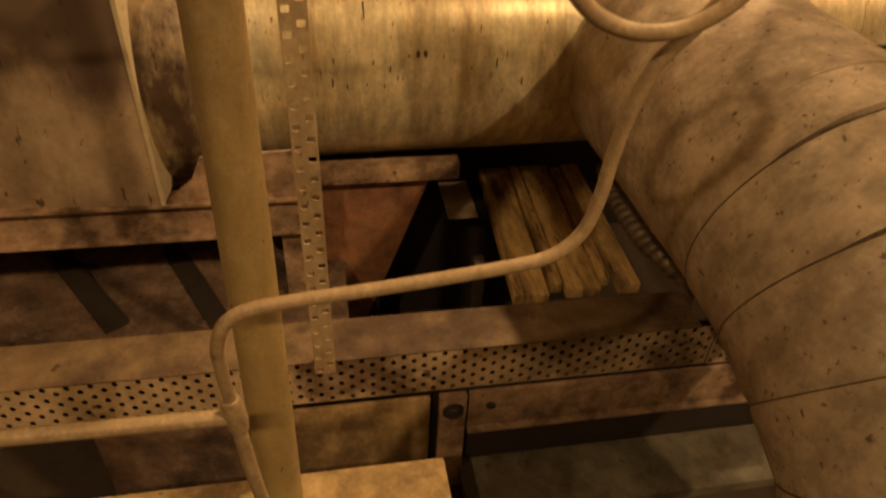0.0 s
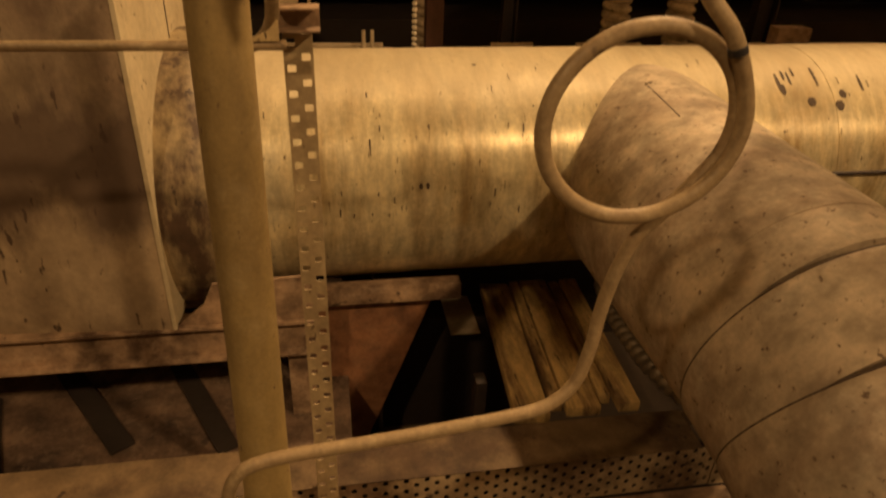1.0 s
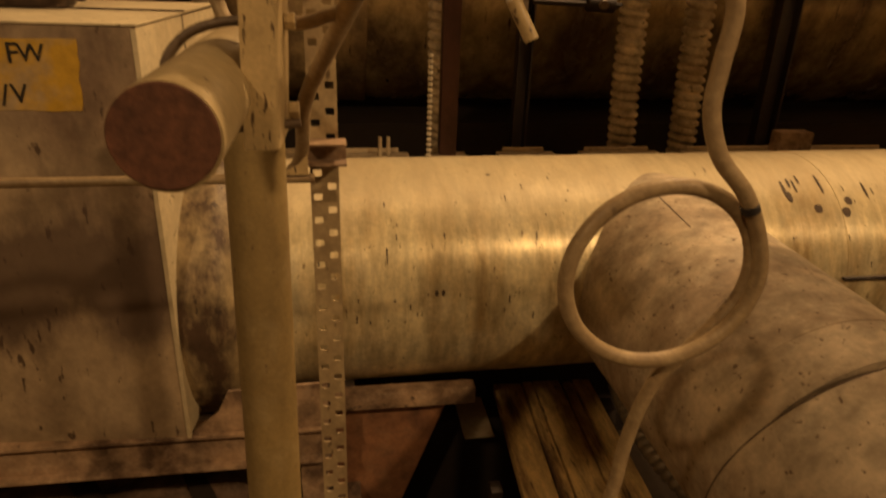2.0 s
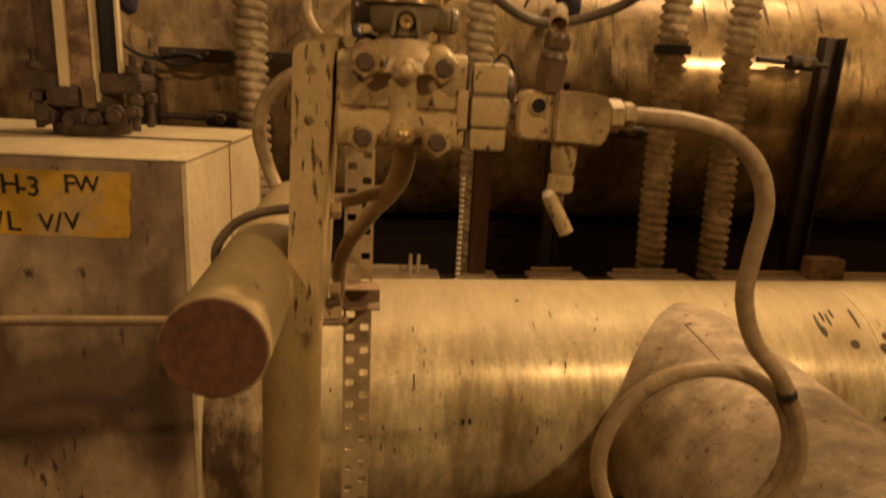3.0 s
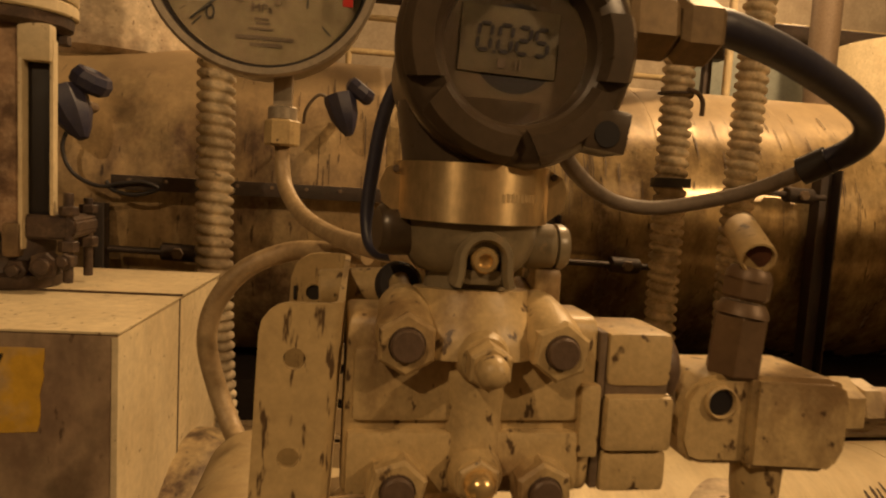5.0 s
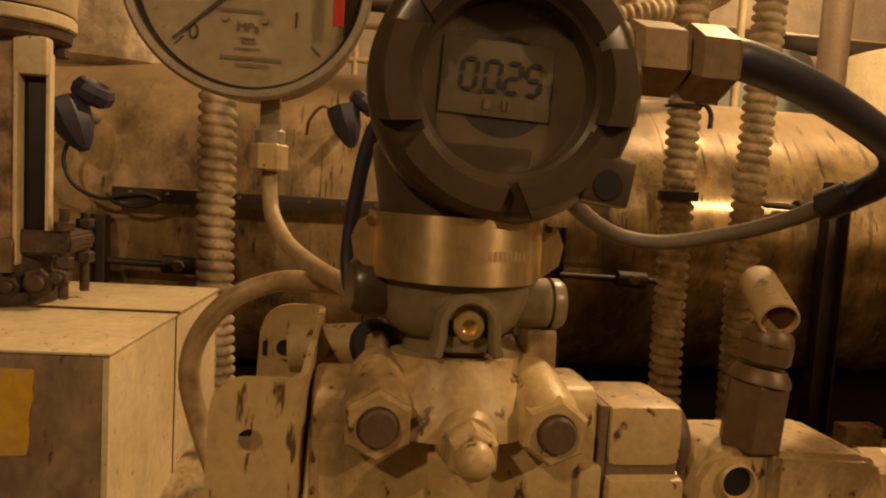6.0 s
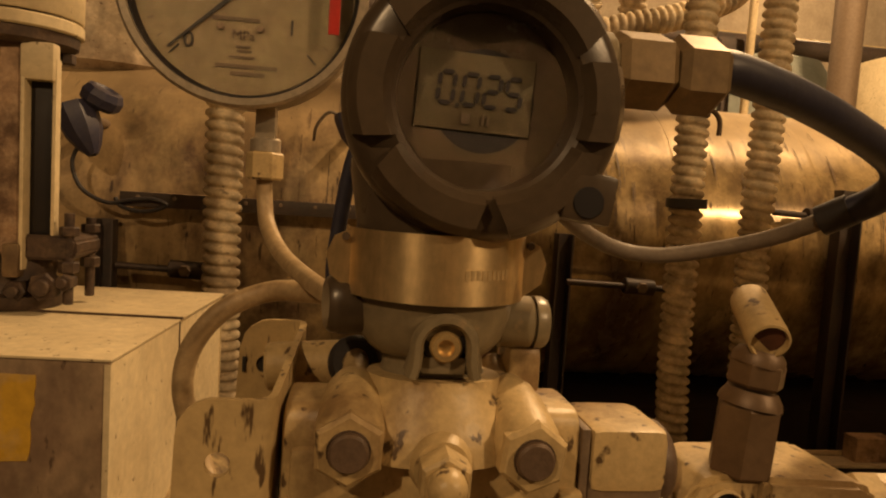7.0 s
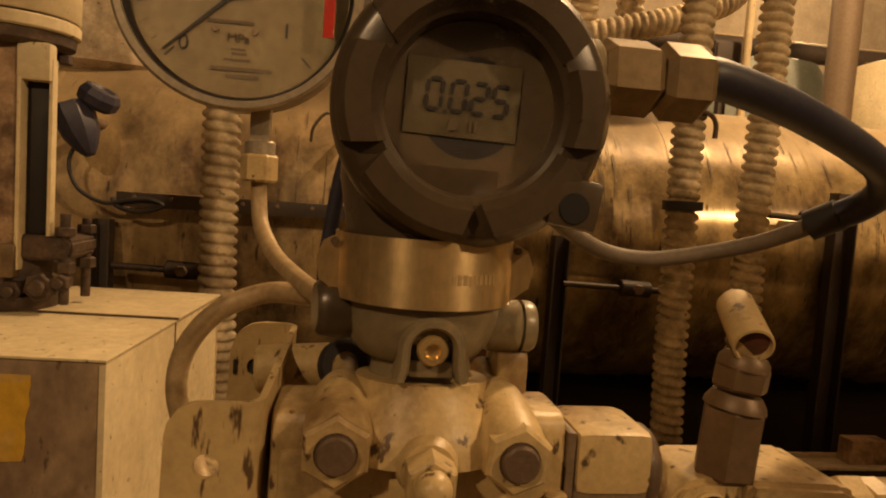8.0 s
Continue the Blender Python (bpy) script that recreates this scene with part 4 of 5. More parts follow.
part("side_plug", round_bar(0.0215, 0.0330, 0.520, 1.6760, 0.0095, 0.0110, 5.0), DUST, manifold)
part("side_plug", rod((-0.0600, 0.535, 1.6705), (-0.0330, 0.535, 1.6725), 0.0086, 24), DUST, manifold)

# ================= needle valve block =================
nv = thing("needle_valve", (0.11, 0.51, 1.612), "dusty beige needle valve block with nipples", "valve")
blk = prism_xz([(0.1045, 1.6140), (0.138, 1.6120), (0.1430, 1.6145), (0.1462, 1.621), (0.1468, 1.640), (0.1440, 1.6465), (0.1385, 1.6492), (0.1045, 1.6505)], 0.4885, 0.528)
bmesh.ops.bevel(blk, geom=list(blk.edges), offset=0.0020, segments=2, affect="EDGES")
body = part("body", blk, DUST, nv)
blk = prism_xz([(0.0775, 1.624), (0.0805, 1.6165), (0.0855, 1.6145), (0.106, 1.6140), (0.106, 1.6495), (0.090, 1.6495), (0.0830, 1.6470), (0.0785, 1.640)], 0.4925, 0.526)
bmesh.ops.bevel(blk, geom=list(blk.edges), offset=0.0020, segments=2, affect="EDGES")
part("port_body", blk, DUST, nv)
part("port_rim", lathe((0.0928, 0.4935, 1.6392), (0.0928, 0.4905, 1.6392), [(0, 0.0066), (0.0022, 0.0066), (0.0030, 0.0058), (0.0022, 0.0052), (0.0, 0.0050)], 24), DUST, body)
# The port is not bored: a near-black disc gives its dark.
part("port_bore", rod((0.0928, 0.4935, 1.6392), (0.0928, 0.4918, 1.6392), 0.0052, 20), NEAR_BLACK, body, "black disc standing for the dark of the open port")
part("inlet_nipple", rod((0.073, 0.507, 1.636), (0.079, 0.507, 1.636), 0.0085, 24), STEEL, nv)
up = part("upper_body", hexnut((0.1010, 0.500, 1.6480), (0.1028, 0.500, 1.6725), 0.0106, None, 0.3), NIPPLE, nv)
part("gland_nut", lathe((0.1028, 0.500, 1.672), (0.1035, 0.500, 1.677), [(0, 0), (0, 0.0104), (0.002, 0.0100), (0.005, 0.0080), (0.005, 0)], 24), NIPPLE, up)
part("lock_nut", hexnut((0.1038, 0.500, 1.678), (0.1048, 0.500, 1.687), 0.0092, None, 0.0), NIPPLE, up)
part("lock_collar", lathe((0.1042, 0.500, 1.6855), (0.1052, 0.500, 1.6905), [(0, 0), (0, 0.0086), (0.003, 0.0084), (0.005, 0.0070), (0.005, 0)], 24), NIPPLE, up)
part("stem", rod((0.1048, 0.500, 1.684), (0.1060, 0.501, 1.698), 0.0048, 18), NIPPLE, up)
part("cap", lathe((0.1085, 0.516, 1.7060), (0.1020, 0.491, 1.6945), [(0, 0), (0, 0.0052), (0.002, 0.0064), (0.024, 0.0067), (0.0275, 0.0066), (0.0278, 0.0058), (0.0255, 0.0053), (0.0255, 0.0)], 28), DUST, up, "round dusty cap lying across the stem")
part("end_disc", rod((0.1028, 0.4942, 1.6960), (0.1025, 0.4933, 1.6955), 0.0054, 20), RUSTCAP, up, "rusty sunken end disc")
dn = part("drain_body", lathe((0.1175, 0.502, 1.616), (0.1175, 0.502, 1.590), [(0, 0), (0, 0.0100), (0.014, 0.0096), (0.022, 0.0086), (0.026, 0.0070), (0.026, 0)], 24), DUST, nv)
part("drain_collar", hexnut((0.1170, 0.502, 1.5895), (0.1165, 0.502, 1.5765), 0.0098, None, 0.2), DUST, dn)
part("drain_stem", rod((0.1165, 0.502, 1.579), (0.1160, 0.502, 1.560), 0.0042, 14), BOLT, dn)
part("drain_knob", lathe((0.1062, 0.499, 1.5785), (0.1095, 0.497, 1.5685), [(0, 0), (0.0008, 0.003), (0.003, 0.0048), (0.006, 0.0052), (0.009, 0.0044), (0.0105, 0)], 18), PALE, dn, "pale worn knob")
part("drain_handle", tube([(0.1080, 0.498, 1.5740), (0.1115, 0.497, 1.5670), (0.1170, 0.495, 1.5570), (0.1225, 0.493, 1.5465)], 0.0056, 16), DUST, dn, "small bent drain handle")
hn = part("compression_nut", hexnut((0.1470, 0.505, 1.634), (0.1590, 0.505, 1.634), 0.0122, None, 0.5), DUST, nv)
part("compression_collar", hexnut((0.1590, 0.506, 1.634), (0.1690, 0.506, 1.634), 0.0108, None, 0.2), DUST, hn)

# ================= impulse tube with loop =================
impulse = thing("impulse_tube", (0.25, 0.5, 0.84), "dusty beige impulse tube bent into a siphon loop", "tube")
LC, LR = Vector((0.261, 0.500, 1.345)), 0.0885
pts = [(0.160, 0.508, 1.634), (0.185, 0.507, 1.6335), (0.214, 0.505, 1.631), (0.245, 0.502, 1.622), (0.270, 0.500, 1.601), (0.282, 0.500, 1.570), (0.279, 0.500, 1.530), (0.2775, 0.499, 1.495), (0.290, 0.495, 1.458), (0.318, 0.490, 1.425)]
for k in range(1, 19):
    a = radians(48 - k * 25.0)
    pts.append((LC.x + LR * math.cos(a), LC.y - 0.008 + 0.00095 * k, LC.z + 0.002 + LR * 0.94 * math.sin(a)))
pts += [(0.303, 0.512, 1.259), (0.282, 0.514, 1.232), (0.2695, 0.517, 1.190), (0.264, 0.522, 1.140), (0.258, 0.518, 1.095), (0.244, 0.512, 1.055), (0.215, 0.506, 1.034), (0.170, 0.502, 1.026), (0.060, 0.500, 1.014), (-0.040, 0.496, 1.008), (-0.085, 0.494, 1.003), (-0.111, 0.494, 0.988), (-0.124, 0.496, 0.955), (-0.1255, 0.498, 0.915), (-0.1235, 0.500, 0.86)]
part("tube", tube(pts, 0.0072, 16, 7), TUBE, impulse)
tee = part("tee", lathe((-0.1245, 0.5, 0.872), (-0.121, 0.502, 0.815), [(0, 0), (0, 0.010), (0.012, 0.0125), (0.04, 0.0125), (0.056, 0.010), (0.057, 0)], 24), TUBE, impulse)
part("level_run", rod((-0.125, 0.5, 0.842), (-0.62, 0.51, 0.838), 0.0095, 18), TUBE, impulse)
part("drop_run", tube([(-0.122, 0.502, 0.82), (-0.118, 0.505, 0.72), (-0.110, 0.52, 0.55), (-0.11, 0.53, 0.3), (-0.11, 0.53, 0.0)], 0.0085, 14), TUBE, impulse)
part("tie", lathe((0.322, 0.4885, 1.417), (0.3245, 0.4885, 1.4115), [(0, 0.0), (0, 0.0080), (0.006, 0.0080), (0.006, 0)], 18), BLACKM, impulse, "dark tape tie on the loop")

# hoses near the bracket
h1 = thing("vent_hose", (-0.02, 0.5, 1.5), "dusty thin hose drooping from the manifold", "hose")
part("hose", tube([(-0.001, 0.500, 1.618), (0.0, 0.512, 1.600), (-0.004, 0.56, 1.569), (-0.023, 0.68, 1.518), (-0.044, 0.76, 1.470), (-0.057, 0.81, 1.428), (-0.061, 0.85, 1.380), (-0.068, 0.875, 1.350), (-0.085, 0.885, 1.330), (-0.11, 0.887, 1.322)], 0.0088, 16, 10), TUBE, h1)
h2 = thing("vent_hose", (-0.03, 0.53, 1.55), "dusty thin hose curving behind the bracket", "hose")
part("hose", tube([(-0.009, 0.60, 1.556), (-0.022, 0.60, 1.553), (-0.040, 0.60, 1.547), (-0.058, 0.60, 1.546), (-0.075, 0.605, 1.548)], 0.0060, 14), TUBE, h2)
h3 = thing("gauge_hose", (-0.09, 0.56, 1.55), "thick dusty hose arching round behind the bracket", "hose")
part("hose", tube([(-0.03, 0.75, 1.662), (-0.06, 0.78, 1.660), (-0.09, 0.80, 1.656), (-0.122, 0.80, 1.641), (-0.143, 0.80, 1.614), (-0.149, 0.80, 1.583), (-0.141, 0.80, 1.548), (-0.126, 0.785, 1.518), (-0.112, 0.75, 1.512), (-0.105, 0.715, 1.512)], 0.0078, 16), TUBE, h3)

# ================= pressure transmitter =================
tx = thing("pressure_transmitter", (-0.004, 0.51, 1.684), "grey pressure transmitter with a round display cover and steel band", "transmitter")
TXX, TXY = -0.005, 0.514
lower = part("lower_body", lathe((TXX, TXY, 1.6845), (TXX, TXY, 1.712), [(0, 0), (0, 0.0190), (0.0012, 0.0205), (0.005, 0.0236), (0.012, 0.0258), (0.0275, 0.0272), (0.0275, 0)], 56), GREY, tx)
arch = bmesh.new()
path = [(0.0096, -0.0092, 0.25), (0.0086, -0.0060, 0.05), (0.0083, -0.0030, 0.0)]
path += [(0.0083 * math.cos(radians(a)), 0.0083 * math.sin(radians(a)), radians(a)) for a in range(0, 181, 12)]
path += [(-0.0083, -0.0030, math.pi), (-0.0086, -0.0060, math.pi - 0.05), (-0.0096, -0.0092, math.pi - 0.25)]
rings = []
for px, pz, a in path:
    c, o = Vector((TXX + 0.0015 + px, 0, 1.6905 + pz)), Vector((math.cos(a), 0, math.sin(a)))
    rings.append([arch.verts.new(c + o * w + Vector((0, y, 0))) for w, y in ((0.0019, 0.4970), (0.0018, 0.4868), (0.0009, 0.4852), (-0.0008, 0.4852), (-0.0017, 0.4866), (-0.0019, 0.4970))])
for p, q in zip(rings, rings[1:]):
    for i in range(5):
        arch.faces.new((p[i], q[i], q[i + 1], p[i + 1]))
for r in (rings[0], rings[-1]):
    arch.faces.new(r)
bmesh.ops.recalc_face_normals(arch, faces=arch.faces)
part("screw_boss", arch, GREY, tx, "raised horseshoe boss")
part("boss_foot", box(TXX - 0.0055, TXX + 0.0085, 0.4895, 0.499, 1.6815, 1.687, 0.0015), GREY, tx)
# Black disc puts the shade into the recess round the screw.
part("boss_recess", rod((TXX + 0.0015, 0.493, 1.6905), (TXX + 0.0015, 0.4900, 1.6905), 0.0066, 28), INK, tx)
part("socket_screw", lathe((TXX + 0.0015, 0.492, 1.6905), (TXX + 0.0015, 0.4862, 1.6905), [(0, 0), (0, 0.0048), (0.0046, 0.0048), (0.0058, 0.0040), (0.0059, 0.0025), (0.0036, 0.0020), (0.0030, 0)], 24), BRIGHT, tx, "bright socket head screw")
part("side_plug", lathe((TXX - 0.020, 0.512, 1.6985), (TXX - 0.0350, 0.509, 1.6985), [(0, 0), (0, 0.0095), (0.009, 0.0098), (0.0135, 0.0092), (0.015, 0.0078), (0.015, 0)], 28), COVER, tx, "dark barrel plug")
sp = part("side_plug", rod((TXX + 0.022, 0.515, 1.6940), (TXX + 0.0345, 0.515, 1.6940), 0.0088, 28), GREY, tx)
part("plug_rim", lathe((TXX + 0.0348, 0.515, 1.6940), (TXX + 0.0395, 0.515, 1.6940), [(0, 0), (0, 0.0090), (0.003, 0.0088), (0.0045, 0.0078), (0.0047, 0)], 28), GREY, sp)
# steel name band with pointed ends
band = bmesh.new()
seg = 40
rows_ = []
for i in range(seg + 1):
    a = radians(-100 + 200 * i / seg) - radians(90)
    r = 0.0288
    x, y = TXX + r * math.cos(a), TXY + r * math.sin(a)
    f = abs(i / seg - 0.5) * 2
    rows_.append((band.verts.new((x, y, 1.7030 + 0.0015 * (1 if f > 0.97 else 0))), band.verts.new((x, y, 1.7235))))
for a, b in zip(rows_, rows_[1:]):
    band.faces.new((a[0], b[0], b[1], a[1]))
bandp = part("name_band", band, BAND, tx, "shiny brushed steel name band")
thicken(bandp, 0.0006, 1)
for s in (-1, 1):
    x = TXX + s * 0.0288
    ear = prism_xz([(x - s * 0.0015, 1.7035), (x - s * 0.0015, 1.7232), (x + s * 0.004, 1.7205), (x + s * 0.0062, 1.7150), (x + s * 0.0050, 1.7085)], TXY - 0.010, TXY - 0.0085)
    part("band_ear", ear, BAND, bandp)
    part("rivet", rod((x + s * 0.0005, TXY - 0.0102, 1.7205), (x + s * 0.0005, TXY - 0.0112, 1.7205), 0.0013, 12), BOLT, bandp)
for i in range(9):
    a = radians(-90 + 12 + i * 3.6)
    x, y = TXX + 0.0295 * math.cos(a), TXY + 0.0295 * math.sin(a)
    m = Matrix.Translation((x, y, 1.7122 + 0.0001 * (i % 3))) @ Matrix.Rotation(a + math.pi / 2, 4, "Z")
    part("etched_mark", box(-0.0006, 0.0006, -0.00008, 0.00008, -0.0015, 0.0015, 0, None, m), ETCH, bandp, smooth=False)
part("neck", lathe((TXX, TXY, 1.711), (TXX, TXY, 1.745), [(0, 0), (0, 0.0262), (0.014, 0.0262), (0.03, 0.0290), (0.034, 0.029), (0.034, 0)], 48), COVER, tx)

# housing drum, axis along y, and the ribbed cover
HC = Vector((0.0035, 0.0, 1.7630))
part("housing", lathe((HC.x, 0.575, HC.z), (HC.x, 0.500, HC.z), [(0, 0), (0, 0.033), (0.004, 0.036), (0.06, 0.0365), (0.072, 0.0385), (0.075, 0.0385), (0.075, 0)], 64), GREY, tx)
cv = Vector((HC.x, 0.4990, HC.z))
part("cover_ring", lathe(cv, cv + Vector((0, -0.02, 0)), [(0, 0.0300), (0, 0.0405), (0.006, 0.0415), (0.011, 0.0413), (0.0145, 0.0395), (0.0165, 0.0365), (0.0168, 0.0285), (0.0150, 0.0262), (0.0075, 0.0252), (0.0070, 0.0)], 72), COVER, tx, "dark ribbed screw cover with a window")
cover_face = cv.y - 0.0168
# raised rim segments between the notches
NOTCH = [26, 88, 150, 208, 274, 337, 386]
for k in range(6):
    a0, sweep = radians(NOTCH[k]), radians(NOTCH[k + 1] - NOTCH[k])
    bm = bmesh.new()
    n = 12
    lo = []
    for i in range(n + 1):
        for r, y, gap in ((0.0404, cover_face + 0.008, 9.5), (0.0396, cover_face + 0.0002, 9), (0.0370, cover_face - 0.0030, 7), (0.0300, cover_face - 0.0034, 3), (0.0275, cover_face + 0.0005, 2.5)):
            a = a0 + radians(gap) + (sweep - 2 * radians(gap)) * i / n
            lo.append(bm.verts.new((HC.x + r * math.cos(a), y, HC.z + r * math.sin(a))))
    for i in range(n):
        for j in range(4):
            p, q = i * 5 + j, (i + 1) * 5 + j
            bm.faces.new((lo[p], lo[q], lo[q + 1], lo[p + 1]))
    bm.faces.new(lo[:5])
    bm.faces.new(lo[-5:][::-1])
    part("cover_rib", bm, COVER, tx)
part("window_glass", rod((HC.x, cover_face + 0.0070, HC.z), (HC.x, cover_face + 0.0085, HC.z), 0.0258, 48), GLASS, tx, "round glass window").visible_shadow = False
part("display_bezel", rod((HC.x, cover_face + 0.0095, HC.z), (HC.x, cover_face + 0.0105, HC.z), 0.0255, 48), NEAR_BLACK, tx)
LM = Matrix.Translation((HC.x - 0.0030, cover_face + 0.0092, HC.z + 0.0022)) @ Matrix.Rotation(radians(2.0), 4, "Y")
lcd = part("display", box(-0.0168, 0.0175, -0.0004, 0.0004, -0.0112, 0.0112, 0.0002, None, LM), LCDM, tx, "dull grey liquid crystal display")
SEGS = {"0": "abcdef", "2": "abged", "5": "afgcd"}


def digit(ch, cx, w, h, cz, name):
    bm = bmesh.new()
    t = 0.00125
    place = {"a": (0, h, 1), "g": (0, 0, 1), "d": (0, -h, 1), "f": (-w, h / 2, 0), "b": (w, h / 2, 0), "e": (-w, -h / 2, 0), "c": (w, -h / 2, 0)}
    sh = Matrix.Identity(4)
    sh[0][2] = 0.07
    for s in SEGS[ch]:
        px, pz, flat = place[s]
        l = (w if flat else h / 2) - 0.0003
        pts = [(-l, 0), (-l + t / 2, t / 2), (l - t / 2, t / 2), (l, 0), (l - t / 2, -t / 2), (-l + t / 2, -t / 2)]
        pts = [(cx + px + (u if flat else v), cz + pz + (v if flat else u)) for u, v in pts]
        prism_xz(pts, -0.0009, -0.0005, bm)
    bmesh.ops.transform(bm, matrix=LM @ sh, verts=bm.verts)
    return part(name, bm, NEAR_BLACK, lcd, smooth=False)


for ch, cx in (("0", -0.0084), ("0", -0.0012), ("2", 0.0052), ("5", 0.0116)):
    digit(ch, cx, 0.0022, 0.0044, 0.0008, "digit")
part("decimal_point", box(-0.0053, -0.0042, -0.0009, -0.0005, -0.0046, -0.0035, 0, None, LM), INK, lcd, smooth=False)
for x0, x1 in ((-0.0032, -0.0006), (0.0028, 0.0036), (0.0044, 0.0052)):
    part("small_mark", box(x0, x1, -0.0009, -0.0005, -0.0092, -0.0060, 0, None, LM), INKDIM, lcd, smooth=False)
# set screw lug at the lower right of the cover
lug = box(-0.0075, 0.0075, -0.010, 0.010, -0.0062, 0.0085, 0.0018, None, Matrix.Translation((HC.x + 0.0305, 0.489, HC.z - 0.0272)) @ Matrix.Rotation(radians(8), 4, "Y"))
lugp = part("cover_lug", lug, COVER, tx)
# Near-black disc on the lug stands for the shaded bore.
part("lug_bore", rod((HC.x + 0.0300, 0.4800, HC.z - 0.0275), (HC.x + 0.0300, 0.4786, HC.z - 0.0275), 0.0046, 24), NEAR_BLACK, lugp, "black disc standing for the dark of the set screw bore")
# cable gland
part("conduit_boss", rod((HC.x + 0.028, 0.515, 1.781), (HC.x + 0.046, 0.515, 1.781), 0.0115, 32), GREY, tx)
part("gland_body", hexnut((HC.x + 0.0465, 0.515, 1.781), (HC.x + 0.0665, 0.515, 1.781), 0.0132, None, 0.42, 0.2), BRASS, tx, "dull brass hexagon gland")
part("gland_nut", hexnut((HC.x + 0.0672, 0.515, 1.781), (HC.x + 0.0850, 0.515, 1.781), 0.0134, None, 0.55, 0.2), BRASS, tx)

# ================= cables =================
cable = thing("blue_cable", (0.2, 0.54, 1.7), "thick dark blue cable hanging from the gland", "cable")
part("sheath", tube([(0.088, 0.515, 1.7835), (0.0935, 0.516, 1.7839), (0.1108, 0.522, 1.782), (0.1338, 0.532, 1.7789), (0.1611, 0.545, 1.7739), (0.1882, 0.558, 1.7675), (0.2081, 0.570, 1.7613), (0.2191, 0.582, 1.7531), (0.2181, 0.594, 1.7452), (0.2082, 0.606, 1.7373)], 0.0072, 18), BLUE, cable)
part("core", tube([(0.2120, 0.602, 1.740), (0.196, 0.635, 1.7240), (0.1713, 0.655, 1.7140), (0.1455, 0.665, 1.7085), (0.121, 0.665, 1.7105), (0.0979, 0.650, 1.7180), (0.0745, 0.625, 1.729), (0.058, 0.61, 1.742), (0.03, 0.60, 1.755), (0.0, 0.60, 1.755)], 0.0046, 16), GREYC, cable, "grey inner cable looping back")
part("tape", tube([(0.213, 0.600, 1.7415), (0.205, 0.611, 1.7345)], 0.0080, 16), BLACKM, cable)
cable2 = thing("blue_cable", (-0.04, 0.60, 1.6), "dark blue cable dropping behind the transmitter", "cable")
part("sheath", tube([(-0.012, 0.578, 1.778), (-0.024, 0.585, 1.768), (-0.033, 0.59, 1.750), (-0.038, 0.592, 1.720), (-0.0395, 0.59, 1.695), (-0.034, 0.58, 1.682), (-0.015, 0.56, 1.686), (-0.008, 0.538, 1.692)], 0.0034, 14), BLUE, cable2)

# ================= pressure gauge =================
GC = Vector((-0.113, 0.780, 1.870))
gauge = thing("pressure_gauge", (GC.x + 0.014, 0.80, 1.785), "round pressure gauge with a cream dial and steel rim", "gauge")
GR = 0.0845
part("case", lathe((GC.x, 0.830, GC.z), (GC.x, 0.775, GC.z), [(0, 0), (0, GR - 0.006), (0.004, GR - 0.003), (0.045, GR - 0.003), (0.047, GR), (0.053, GR), (0.055, GR - 0.002), (0.055, GR - 0.0065), (0.050, GR - 0.0075), (0.044, GR - 0.008)], 72), STEEL, gauge, "dull steel case and rim")
dial = part("dial", rod((GC.x, 0.7865, GC.z), (GC.x, 0.7885, GC.z), GR - 0.0075, 64), DIALM, gauge, "cream dial with black figures")
part("glass", rod((GC.x, 0.7795, GC.z), (GC.x, 0.7805, GC.z), GR - 0.0072, 64), GLASS, gauge).visible_shadow = False
DY = 0.7862
# The shadow inside the gauge rim, made as a black ring.
part("rim_shadow", lathe((GC.x, 0.7860, GC.z), (GC.x, 0.7775, GC.z), [(0, GR - 0.0100), (0.0085, GR - 0.0078), (0.0085, GR - 0.0066), (0, GR - 0.0066)], 72), NEAR_BLACK, gauge, "black ring standing for the shadow inside the rim")
for txt, x, z, s in (("0", -0.0370, -0.0400, 0.0150), ("1", 0.0320, -0.0262, 0.0150), ("MPa", -0.0005, -0.0340, 0.0092)):
    writing("figure", txt, s, Matrix.Translation((GC.x + x, DY, GC.z + z)) @ Matrix.Rotation(radians(1.5), 4, "Y") @ FACE, INKDIM if txt == "MPa" else INK, dial)
for x, z, w, h in ((-0.006, -0.0230, 0.032, 0.0026), (-0.0005, -0.0415, 0.010, 0.0016), (0.0005, -0.0445, 0.010, 0.0016), (-0.001, -0.0487, 0.018, 0.0014), (0.002, -0.0550, 0.042, 0.0028), (0.003, -0.0600, 0.023, 0.0026)):
    part("print_bar", box(GC.x + x - w / 2, GC.x + x + w / 2, DY - 0.0003, DY + 0.0002, GC.z + z - h / 2, GC.z + z + h / 2), INKDIM, dial, smooth=False)
for x in (-0.016, 0.0105):
    part("dial_screw", rod((GC.x + x, DY, GC.z - 0.0285), (GC.x + x, DY - 0.0012, GC.z - 0.0285), 0.0024, 14), BOLT, dial)
for i in range(26):
    a = radians(225 - 270 * i / 25)
    big = i % 5 == 0
    r0, r1 = (0.061 if big else 0.0655), 0.0700
    m = Matrix.Translation((GC.x, DY, GC.z)) @ Matrix.Rotation(-a, 4, "Y")
    part("tick", box(r0, r1, -0.0003, 0.0002, -0.0006 if big else -0.0003, 0.0006 if big else 0.0003, 0, None, m), INK if big else INKDIM, dial, smooth=False)
nm = Matrix.Translation((GC.x, DY - 0.0010, GC.z)) @ Matrix.Rotation(-radians(222), 4, "Y")
needle = bmesh.new()
